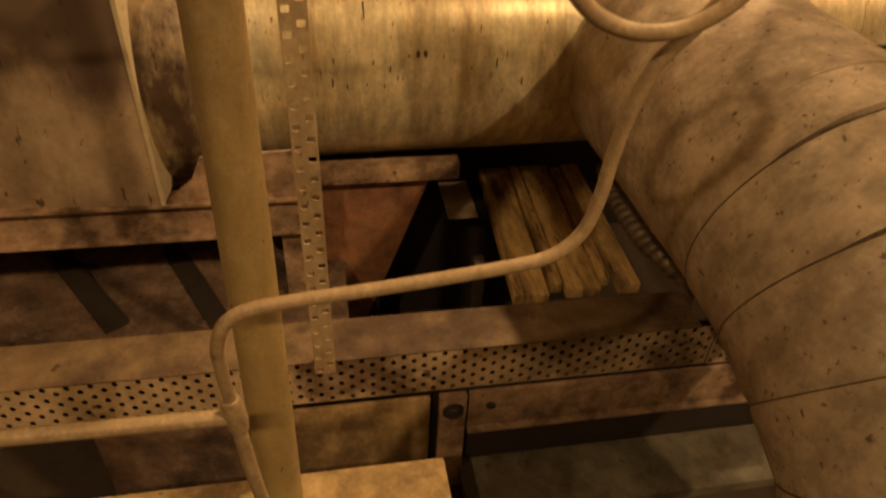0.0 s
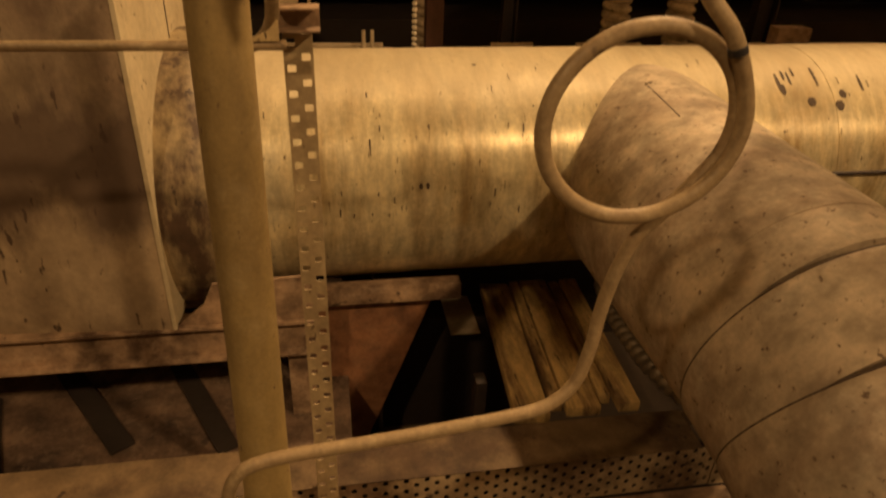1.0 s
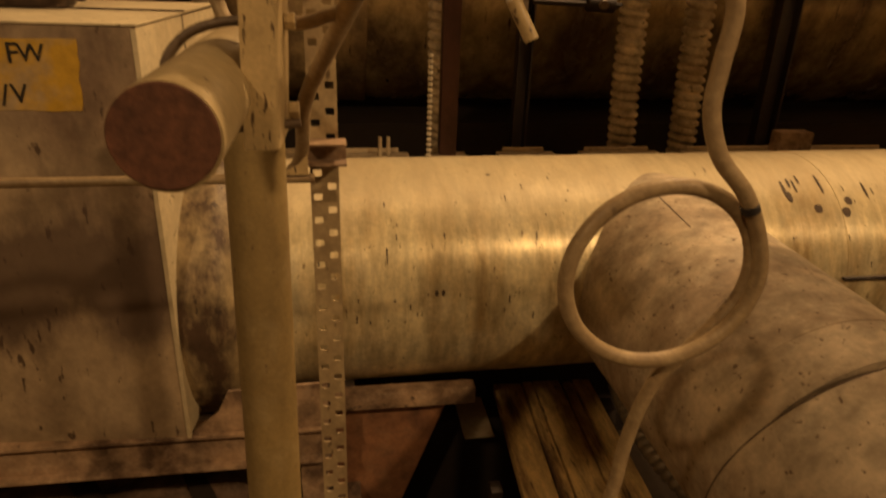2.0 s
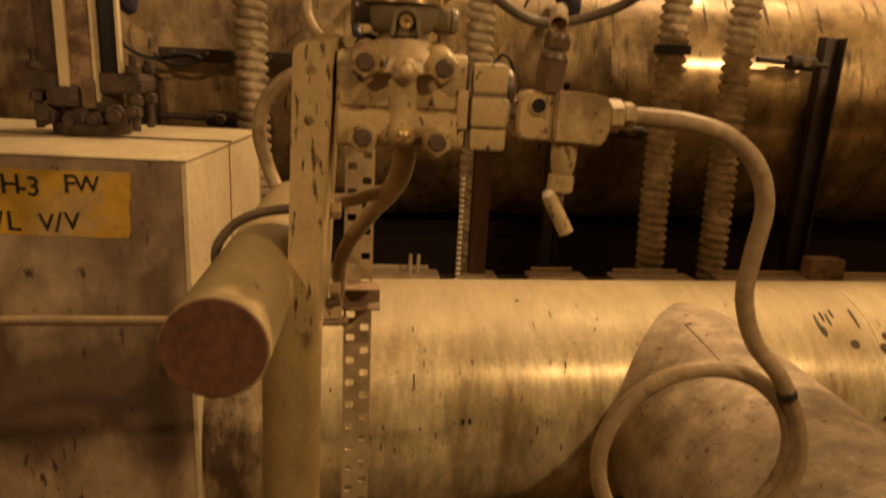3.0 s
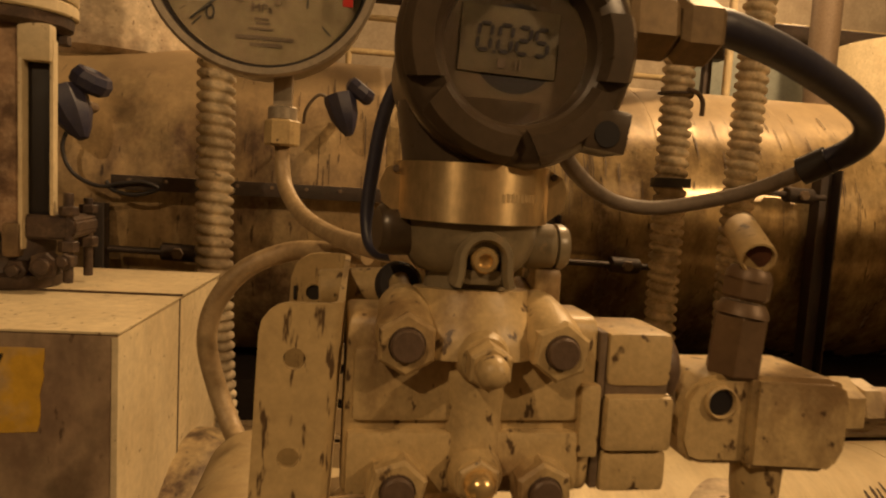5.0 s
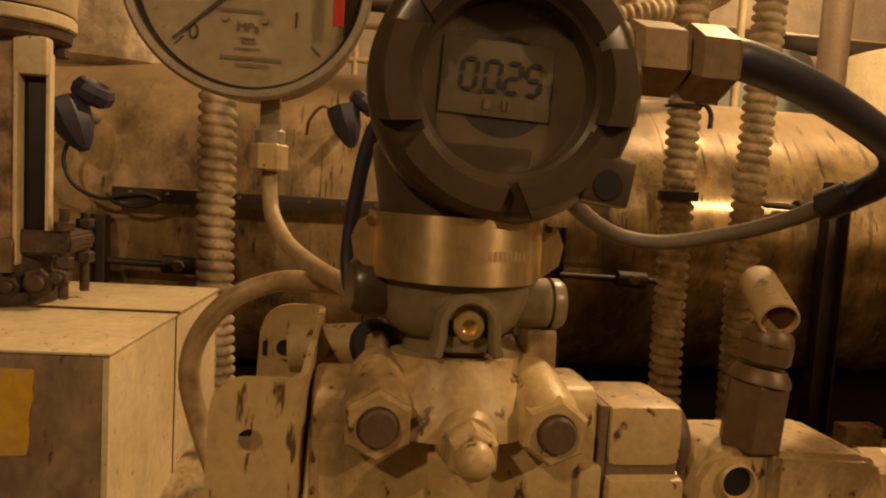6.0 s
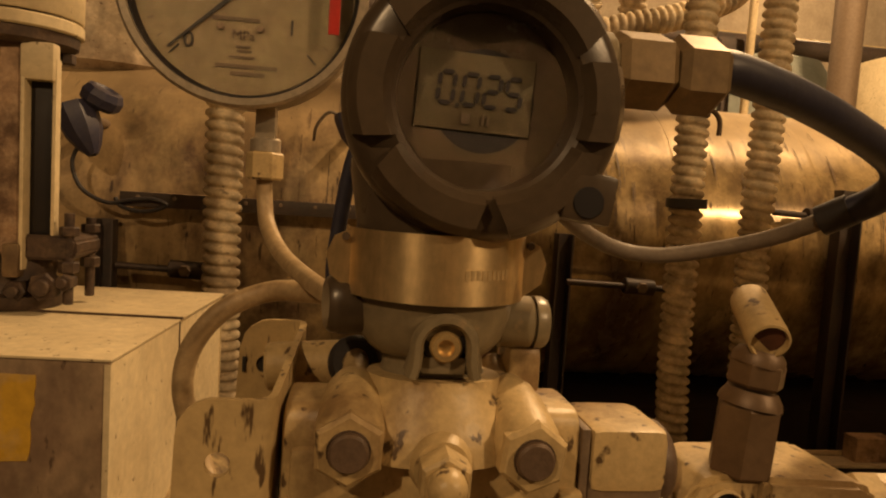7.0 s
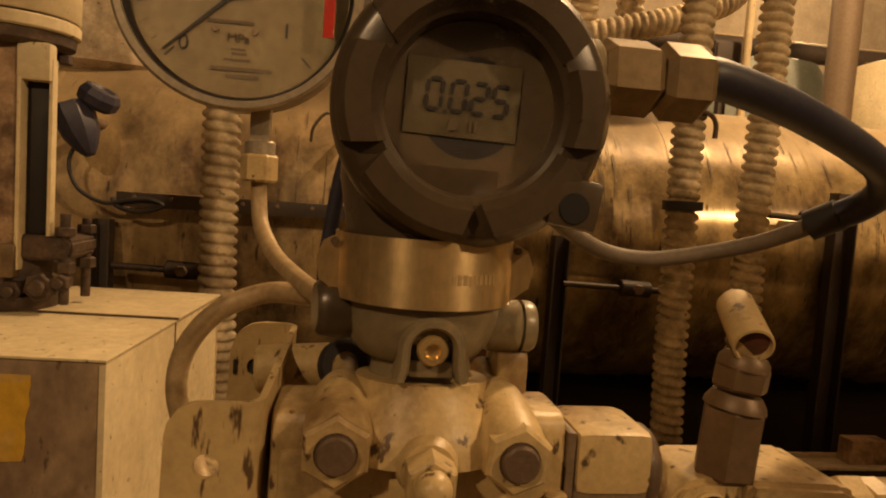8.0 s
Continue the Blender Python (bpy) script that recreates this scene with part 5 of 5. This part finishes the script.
vs = [needle.verts.new(nm @ Vector(v)) for v in ((-0.018, 0, -0.0020), (0.068, 0, -0.0007), (0.068, 0, 0.0007), (-0.018, 0, 0.0020))]
needle.faces.new(vs)
thicken(part("needle", needle, INK, gauge), 0.0006)
part("needle_hub", rod((GC.x, DY, GC.z), (GC.x, DY - 0.005, GC.z), 0.006, 20), INK, gauge)
part("red_mark", box(GC.x + 0.0575, GC.x + 0.0650, 0.7735, 0.7748, GC.z - 0.0300, GC.z + 0.03, 0.0005), REDM, gauge, "red limit mark on the rim")
part("stem", box(GC.x + 0.0085, GC.x + 0.0225, 0.795, 0.809, 1.762, 1.792, 0.001), STEEL, gauge)
part("connector", rod((GC.x + 0.0155, 0.802, 1.757), (GC.x + 0.0155, 0.802, 1.768), 0.0110, 24), STEEL, gauge)
part("swivel_nut", hexnut((GC.x + 0.0155, 0.802, 1.738), (GC.x + 0.0155, 0.802, 1.758), 0.0135, None, 0.25), DUST, gauge)
gtube = thing("gauge_tube", (-0.07, 0.75, 1.69), "dusty tube curving down from the gauge", "tube")
part("tube", tube([(GC.x + 0.0155, 0.802, 1.742), (GC.x + 0.017, 0.80, 1.722), (GC.x + 0.021, 0.79, 1.705), (GC.x + 0.035, 0.76, 1.688), (-0.055, 0.70, 1.679), (-0.034, 0.62, 1.680), (-0.022, 0.56, 1.684), (-0.014, 0.535, 1.684)], 0.0058, 14), TUBE, gtube)

# ================= valve yoke on the box =================
yoke = thing("valve_yoke", (-0.63, 1.60, BZ1 + 0.0055), "cream and black valve yoke with dark bolted flanges", "valve")
VX, VY, VZ = -0.630, 1.605, BZ1 + 0.0058
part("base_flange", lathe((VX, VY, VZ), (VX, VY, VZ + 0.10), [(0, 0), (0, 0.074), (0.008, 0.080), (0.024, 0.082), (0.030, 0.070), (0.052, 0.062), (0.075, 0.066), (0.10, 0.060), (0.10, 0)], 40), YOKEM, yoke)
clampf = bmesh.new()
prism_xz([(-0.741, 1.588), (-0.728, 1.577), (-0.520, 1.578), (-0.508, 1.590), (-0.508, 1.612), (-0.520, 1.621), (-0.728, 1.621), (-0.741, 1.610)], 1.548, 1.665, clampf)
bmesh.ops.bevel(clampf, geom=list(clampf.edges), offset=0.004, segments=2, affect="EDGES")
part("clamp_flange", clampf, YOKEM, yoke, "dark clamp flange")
for x, y, top, mat in ((-0.722, 1.560, 1.664, YOKEM), (-0.523, 1.556, 1.662, YOKEM), (-0.722, 1.655, 1.65, YOKEM), (-0.523, 1.655, 1.65, YOKEM)):
    st = part("stud", rod((x, y, 1.500), (x, y, top), 0.0085, 14), mat, yoke)
    part("nut", hexnut((x, y, 1.6215), (x, y, 1.638), 0.0165, None, x * 9), YOKEM, st)
    part("nut", hexnut((x, y, 1.556), (x, y, 1.576), 0.0170, None, x * 5), YOKEM, st)
for x, z, r, mat in ((-0.522, 1.541, 0.0150, YOKEM), (-0.556, 1.532, 0.0260, YOKEM), (-0.700, 1.530, 0.0240, YOKEM), (-0.602, 1.523, 0.0190, YOKEM), (-0.648, 1.520, 0.0200, YOKEM)):
    hb = part("flange_bolt", hexnut((x, 1.562, z), (x, 1.530, z), r, None, x * 7), mat, yoke)
    part("bolt_tip", rod((x, 1.532, z), (x, 1.520, z), r * 0.55, 16), mat, hb)
part("packing_lug", box(-0.690, -0.628, 1.532, 1.560, 1.548, 1.592, 0.008), YOKEM, yoke)
part("packing_lug", box(-0.622, -0.594, 1.528, 1.556, 1.546, 1.606, 0.007), TRAYM, yoke, "cream lug at the foot of the yoke")
# This arm's shade is put into its dark material.
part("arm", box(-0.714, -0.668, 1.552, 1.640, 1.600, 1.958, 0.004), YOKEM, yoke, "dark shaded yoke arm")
part("edge_rib", box(-0.667, -0.645, 1.534, 1.600, 1.588, 1.958, 0.004), SHEET, yoke)
part("front_rib", box(-0.645, -0.598, 1.543, 1.590, 1.570, 1.958, 0.003), BEAM, yoke)
part("edge_strip", box(-0.598, -0.591, 1.536, 1.590, 1.560, 1.890, 0.002), SHEET, yoke)
# Near-black face fills the slot in place of its shade.
part("dark_slot", box(-0.591, -0.551, 1.560, 1.575, 1.621, 1.892, 0.002), NEAR_BLACK, yoke, "black face standing for the dark of the slot")
part("arm", box(-0.551, -0.5445, 1.546, 1.566, 1.621, 1.925, 0.002), SHEET, yoke)
part("slot_head", box(-0.600, -0.546, 1.536, 1.566, 1.886, 1.950, 0.006), SHEET, yoke)
part("spindle", rod((VX, VY, VZ + 0.08), (VX, VY, 2.02), 0.016, 20), STEEL, yoke)
head = part("head_flange", lathe((VX, VY, 1.946), (VX, VY, 2.06), [(0, 0), (0, 0.080), (0.008, 0.092), (0.026, 0.094), (0.027, 0.086), (0.110, 0.086), (0.112, 0.08), (0.114, 0)], 48), YOKEM, yoke)
for k in range(6):
    a = radians(-105 + 60 * k)
    part("head_nut", hexnut((VX + 0.074 * math.cos(a), VY + 0.074 * math.sin(a), 1.928), (VX + 0.074 * math.cos(a), VY + 0.074 * math.sin(a), 1.946), 0.014, None, 0.3 * k), YOKEM, head)
part("head_ring", lathe((VX, VY, 1.9725), (VX, VY, 1.996), [(0, 0.08), (0, 0.097), (0.003, 0.1005), (0.020, 0.1005), (0.0235, 0.097), (0.0235, 0.09)], 56), SHEET, head)
part("head_ring", lathe((VX, VY, 1.9995), (VX, VY, 2.10), [(0, 0.09), (0, 0.098), (0.003, 0.1005), (0.095, 0.1005), (0.10, 0.096), (0.10, 0)], 56), SHEET, head)
part("actuator", rod((VX, VY, 2.09), (VX, VY, 2.45), 0.085, 40), SHEET, yoke)

# ================= rear pipe and what hangs before it =================
rear = thing("rear_pipe", (0.5, 2.95, 1.05), "large rear pipe in brown streaked cladding", "pipe")
cuts = [-4.9, -2.2, -0.95, 0.10, 1.05, 1.58, 2.6, 4.0, 6.9]
for i, (a, b) in enumerate(zip(cuts, cuts[1:])):
    L = b - a
    r = 0.55 - 0.0015 * (i % 2)
    part("cladding_sheet", lathe((a, 2.95, 1.6), (b, 2.95, 1.6), [(0, 0.3), (0, r), (L - 0.03, r), (L - 0.02, r + 0.003), (L - 0.008, r + 0.003), (L, r), (L, 0.3)], 112), CLAD_REAR_MATT if b <= 0.2 else CLAD_REAR, rear)
rng = random.Random(11)
marks = []
for k in range(190):
    x = rng.choice((rng.uniform(-0.35, 0.9), rng.uniform(0.55, 0.9), rng.uniform(0.2, 1.9)))
    marks.append((x, rng.uniform(12, 58), rng.uniform(0.02, 0.07) * rng.uniform(0.6, 3.2), rng.uniform(0.0018, 0.0042)))
grime_marks("grime", Vector((0, 2.95, 1.6)), Vector((1, 0, 0)), 0.5535, marks, rear)
# Black sheet added behind the pipe, where the floor lies in shade.
tagged(part("shade_sheet", box(-0.55, 2.6, 1.935, 1.945, 0.0, 0.92), SHADE_BLACK, None), "near-black sheet standing for the shade behind the thick pipe", "plate", kind="structure")
# Black block added to give the dark below the rear pipe.
tagged(part("plinth", box(X0 + 0.02, X1 - 0.02, 2.50, 3.40, 0.0, 1.04), SHADE_BLACK, None), "near-black block standing for the dark under the rear pipe", "plinth", kind="structure")
# Added out of view to keep the front lamp off the lower rear pipe.
tagged(part("rear_light_block", box(1.05, 3.4, 0.98, 1.34, 1.70, 2.24, 0.01), SHEET, None), "unseen box added to shade the lower rear pipe", "duct")
for x in (1.3, 2.8):
    tagged(part("block_hanger", rod((x, 1.16, 2.24), (x, 1.16, ZC), 0.008, 8), DARK, None), "thin unseen rod holding the added shading box", "hanger", "duct hangers")
# Unseen slab, added to block the overhead lamp from the lower hoses.
tagged(part("light_block", box(1.56, 2.6, 2.03, 2.31, 3.18, 3.25, 0.005), SHEET, None), "unseen slab added to shade the lower hoses", "duct")
for x in (1.62, 2.5):
    tagged(part("block_hanger", rod((x, 2.17, 3.25), (x, 2.17, ZC), 0.008, 8), DARK, None), "thin unseen rod holding an added light block", "hanger", "duct hangers")
# Unseen box between left lamp and lower rear pipe, added for shade.
tagged(part("light_block", box(-0.60, 0.45, 0.25, 0.35, 2.32, 2.66, 0.005), SHEET, None), "unseen box added to keep the left lamp off the lower rear pipe", "duct")
for x in (-0.35, 0.45):
    tagged(part("block_hanger", rod((x, 0.30, 2.66), (x, 0.30, ZC), 0.008, 8), DARK, None), "thin unseen rod holding an added light block", "hanger", "duct hangers")
riser = thing("insulated_riser", (-0.95, 3.0, 2.1), "brown insulated riser above the rear pipe", "pipe")
part("cladding_sheet", rod((-0.95, 3.05, 2.05), (-0.95, 3.05, ZC), 0.42, 72), CLAD_DULL, riser)

HOSES = [
    ([(-0.376, 2.15, 3.2), (-0.378, 2.15, 2.6), (-0.377, 2.15, 2.13), (-0.374, 2.15, 1.8), (-0.371, 2.15, 1.5), (-0.36, 2.18, 1.15), (-0.33, 2.2, 0.7), (-0.33, 2.2, 0.0)], 0.050),
    ([(0.90, 2.15, 3.2), (0.918, 2.15, 2.6), (0.924, 2.15, 2.26), (0.927, 2.15, 1.9), (0.932, 2.15, 1.62), (0.936, 2.15, 1.3), (0.950, 2.15, 1.02), (0.97, 2.15, 0.5), (0.97, 2.15, 0.0)], 0.048),
    ([(1.20, 2.15, 3.2), (1.17, 2.15, 2.7), (1.163, 2.15, 2.28), (1.158, 2.15, 1.95), (1.153, 2.15, 1.715), (1.16, 2.15, 1.4), (1.172, 2.15, 1.02), (1.18, 2.15, 0.5), (1.18, 2.15, 0.0)], 0.048),
    ([(0.34, 2.15, 3.2), (0.32, 2.15, 2.6), (0.314, 2.15, 2.01), (0.314, 2.16, 1.73), (0.318, 2.17, 1.4), (0.33, 2.2, 1.0), (0.33, 2.2, 0.0)], 0.044),
    ([(0.72, 2.5, 3.2), (0.74, 2.6, 2.7), (0.78, 2.75, 2.35), (0.80, 2.9, 2.14)], 0.052),
    ([(0.40, 2.95, 2.16), (0.60, 2.75, 2.27), (0.79, 2.62, 2.34), (1.15, 2.62, 2.45), (1.38, 2.70, 2.62), (1.50, 2.80, 3.10)], 0.048),
    ([(0.95, 2.6, 3.3), (0.94, 2.65, 2.8), (0.95, 2.75, 2.4), (0.97, 2.9, 2.14)], 0.052),
]
for i, (pts, r) in enumerate(HOSES):
    h = thing("corrugated_hose", pts[-1], "pale corrugated flexible hose hanging before the rear pipe", "hose", "corrugated hoses")
    part("hose", tube(pts, r, 24, 14, None, (0.029, 0.0115)), DUCT, h, angle=85)
    if i == 1:
        ring = [(0.926 + 0.052 * math.cos(radians(a)), 2.15 + 0.052 * math.sin(radians(a)), 2.022 + 0.006 * math.sin(radians(a + 40))) for a in range(0, 361, 24)]
        part("tie_wire", tube(ring, 0.0045, 8, 3), DARK, h, "dark wire tied round the hose")
        part("hook", tube([(0.930, 2.094, 2.026), (0.962, 2.098, 2.018), (0.982, 2.102, 1.995), (0.984, 2.104, 1.955)], 0.007, 8, 5), GRIME, h, "dark hook hanging from the tie wire")


tagged(part("hose_strap", lathe((0.930, 2.15, 1.745), (0.9295, 2.15, 1.772), [(0, 0.045), (0, 0.0575), (0.027, 0.0575), (0.027, 0.045)], 24), BLACKM, None), "black strap round a corrugated hose", "strap")


def cap_box(x, z, tilt, size=1.0):
    c = thing("cable_fitting", (x, 2.36, z), "small dark blue cable cap on the rear pipe", "cable fitting", "blue cable caps")
    m = Matrix.Translation((x, 2.33, z)) @ Matrix.Rotation(radians(tilt), 4, "Y") @ Matrix.Scale(size, 4)
    bm = lathe((0.022, 0.01, 0.030), (0.058, 0.0, 0.088), [(0, 0), (0, 0.036), (0.010, 0.046), (0.030, 0.048), (0.046, 0.040), (0.048, 0.030), (0.042, 0.022), (0.042, 0)], 9)
    bmesh.ops.transform(bm, matrix=m, verts=bm.verts)
    part("cap", bm, BLUEBOX, c, angle=25)
    bm = lathe((-0.028, 0.0, 0.032), (0.018, -0.012, -0.090), [(0.006, 0), (0.006, 0.026), (0.0, 0.032), (0.002, 0.046), (0.020, 0.049), (0.070, 0.042), (0.105, 0.026), (0.125, 0.012), (0.128, 0)], 9)
    bmesh.ops.transform(bm, matrix=m, verts=bm.verts)
    part("cap", bm, BLUEBOX, c, angle=25)
    part("stalk", rod((x, 2.32, z), (x, 2.48, z), 0.016, 12), BOLT, c)
    part("wire", tube([(x - 0.03, 2.33, z + 0.0), (x - 0.08, 2.34, z + 0.03), (x - 0.12, 2.37, z - 0.01), (x - 0.13, 2.42, z - 0.05)], 0.005, 8), GREYC, c)


cap_box(-0.785, 1.885, -4, 1.2)
cap_box(-0.030, 1.93, 4)
cap_box(0.633, 1.935, -6)

rail = thing("angle_rail", (-0.2, 2.35, 1.65), "dark angle iron rail across the rear pipe", "rail")
part("upper_flange", box(-0.69, 0.40, 2.33, 2.385, 1.684, 1.690, 0.001), BEAM, rail)
part("front_flange", box(-0.69, 0.40, 2.326, 2.332, 1.648, 1.690, 0.001), DARK, rail)
for k in range(11):
    x = -0.64 + 0.1 * k
    part("rivet", rod((x, 2.326, 1.676), (x, 2.322, 1.676), 0.006, 10), BOLT, rail)
for x in (-0.6, 0.36):
    part("standoff", box(x - 0.015, x + 0.015, 2.385, 2.43, 1.66, 1.688), DARK, rail)
wire = thing("slack_wire", (-0.7, 2.33, 1.64), "thin slack wire hanging at the rail end", "wire")
part("wire", tube([(-0.80, 2.34, 1.83), (-0.82, 2.33, 1.76), (-0.79, 2.32, 1.69), (-0.72, 2.315, 1.655), (-0.66, 2.315, 1.665), (-0.60, 2.315, 1.672), (-0.56, 2.318, 1.655), (-0.62, 2.318, 1.635), (-0.68, 2.318, 1.645), (-0.70, 2.32, 1.67)], 0.006, 8), BLACKM, wire)


def rod_stand(x, ztop, mat, rod_z, rx0, rx1, wide):
    s = thing("clamp_stand", (x, 2.36, 0.0), "dark channel post with a threaded clamp rod", "stand", "clamp stands")
    part("web", box(x - wide, x + wide, 2.375, 2.383, 0.0, ztop, 0.001), mat, s)
    part("flange", box(x - wide, x - wide + 0.006, 2.335, 2.375, 0.0, ztop, 0.001), mat, s)
    part("flange", box(x + wide - 0.006, x + wide, 2.335, 2.375, 0.0, ztop, 0.001), mat, s)
    part("clamp_rod", rod((rx0, 2.34, rod_z), (rx1, 2.34, rod_z - 0.01), 0.010, 12), DARK, s)
    xm = rx0 + (rx1 - rx0) * 0.62
    b = part("turnbuckle", rod((xm - 0.05, 2.34, rod_z - 0.003), (xm + 0.05, 2.34, rod_z - 0.007), 0.026, 14), DARK, s)
    part("nut", hexnut((xm, 2.318, rod_z - 0.005), (xm, 2.302, rod_z - 0.005), 0.018), BOLT, b)


rod_stand(1.615, 1.84, DARK, 1.752, 1.33, 1.60, 0.040)
rod_stand(0.640, 1.64, DARK, 1.490, 0.65, 1.04, 0.026)
rod_stand(-0.735, 1.605, DARK, 1.475, -0.70, -0.38, 0.026)

bead = thing("bead_chain", (0.29, 2.05, 0.0), "pale beaded chain hanging behind the pipe", "chain")
bm = bmesh.new()
for k in range(46):
    z = 0.60 + 0.0165 * k
    lathe((0.262, 2.0, z), (0.262, 2.0, z + 0.014), [(0, 0), (0.002, 0.006), (0.007, 0.0085), (0.012, 0.006), (0.014, 0)], 8, bm)
part("beads", bm, PALE, bead)
part("cord", rod((0.262, 2.0, 0.0), (0.262, 2.0, 1.36), 0.003, 6), DARK, bead)
tagged(part("support_post", box(0.300, 0.352, 2.02, 2.07, 0.0, 1.60, 0.004), REDPOST, None), "dark red steel post behind the pipe", "post")

ring = thing("wire_loop", (0.42, 2.30, 1.61), "dark loop of slack wire hanging at the rail end", "wire")
part("wire", tube([(0.40, 2.33, 1.690), (0.392, 2.30, 1.700), (0.380, 2.295, 1.672), (0.386, 2.295, 1.636), (0.412, 2.295, 1.612), (0.440, 2.295, 1.630), (0.452, 2.295, 1.668), (0.440, 2.30, 1.706), (0.416, 2.31, 1.720), (0.40, 2.325, 1.700)], 0.0055, 8), BLACKM, ring)

ledge = thing("rear_ledge", (0.6, 2.0, 0.9), "pale flanged ledge behind the thick pipe", "ledge")
for a, b in ((-0.30, 0.205), (0.265, 0.385), (0.49, 0.675), (0.765, 1.035), (1.12, 1.9)):
    part("plate", box(a, b, 1.985, 2.065, 1.036, 1.046, 0.002), GALV, ledge)
    part("lip", box(a + 0.02, b - 0.03, 2.057, 2.065, 1.046, 1.060, 0.002), GALV, ledge)
part("rear_bar", box(-0.30, 1.9, 2.02, 2.05, 1.008, 1.036), DARK, ledge)
for x in (0.115, 0.14):
    part("pin", rod((x, 2.02, 1.046), (x, 2.02, 1.105), 0.006, 10), GALV, ledge)
for x in (-0.2, 1.8):
    part("leg", box(x - 0.02, x + 0.02, 2.03, 2.10, 0.0, 1.008), DARK, ledge)
tagged(part("bearing_block", box(1.44, 1.56, 2.00, 2.056, 1.0465, 1.118, 0.004), BEAM, None), "pale block standing on the rear ledge", "block")

# ================= far side of the hall =================
tagged(part("far_pipe", rod((X0 + 0.01, 4.95, 2.97), (X1 - 0.01, 4.95, 2.97), 0.07, 20), DARK, None), "dark level pipe running along the far platform", "pipe")
tank = thing("green_tank", (2.72, 4.6, 0.0), "grey green cylindrical tank far behind", "tank")
part("shell", lathe((2.68, 4.6, 0.0), (2.68, 4.6, 2.85), [(0, 0), (0, 0.42), (2.6, 0.42), (2.75, 0.33), (2.85, 0.0)], 48), TEAL, tank)
pale_tank = thing("pale_tank", (4.0, 4.6, 0.0), "pale cream cylindrical tank far behind", "tank")
part("shell", lathe((4.05, 4.6, 0.0), (4.05, 4.6, 2.86), [(0, 0), (0, 0.62), (2.82, 0.62), (2.855, 0.60), (2.865, 0.57), (2.88, 0.0)], 56), SHEET, pale_tank)
part("base_ring", rod((4.05, 4.6, 0.0), (4.05, 4.6, 0.08), 0.66, 56), BEAM, pale_tank)
tagged(part("column", rod((2.605, 3.75, 0.0), (2.605, 3.75, ZC), 0.078, 28), BOLT, None), "slim brown steel column far behind", "column")
tagged(part("standpipe", rod((1.83, 3.4, 0.0), (1.83, 3.4, 3.3), 0.020, 20), SHEET, None), "slim cream standpipe beyond the rear pipe", "pipe")
jbox = thing("junction_box", (1.785, 3.5, 2.42), "dark steel junction box on a post beyond the rear pipe", "box")
part("case", box(1.705, 1.865, 3.47, 3.56, 2.42, 2.60, 0.006), DARK, jbox)
part("lid", box(1.712, 1.858, 3.460, 3.469, 2.43, 2.59, 0.003), DARK, jbox)
part("post", box(1.765, 1.805, 3.50, 3.54, 0.0, 2.42, 0.003), DARK, jbox)
fence = thing("guard_rail", (1.6, 5.2, 2.2), "pale tubular guard rail on a far platform", "railing")
for z in (2.62, 2.86, 3.10):
    part("rail", rod((-3.5, 5.2, z), (6.0, 5.2, z), 0.022, 12), STAND, fence)
for k in range(12):
    x = -3.4 + 0.85 * k
    part("post", rod((x, 5.2, 2.2), (x, 5.2, 3.12), 0.022, 12), STAND, fence)
tagged(part("platform_deck", box(-4.0, 6.5, 5.1, 7.6, 2.1, 2.2), BEAM, None), "far raised platform deck", "platform", kind="structure")
for x in (-3.5, 0.8, 4.8):
    tagged(part("deck_post", box(x - 0.08, x + 0.08, 5.6, 5.76, 0.0, 2.1, 0.004), BEAM, None), "steel post under the far platform", "post", "deck posts")
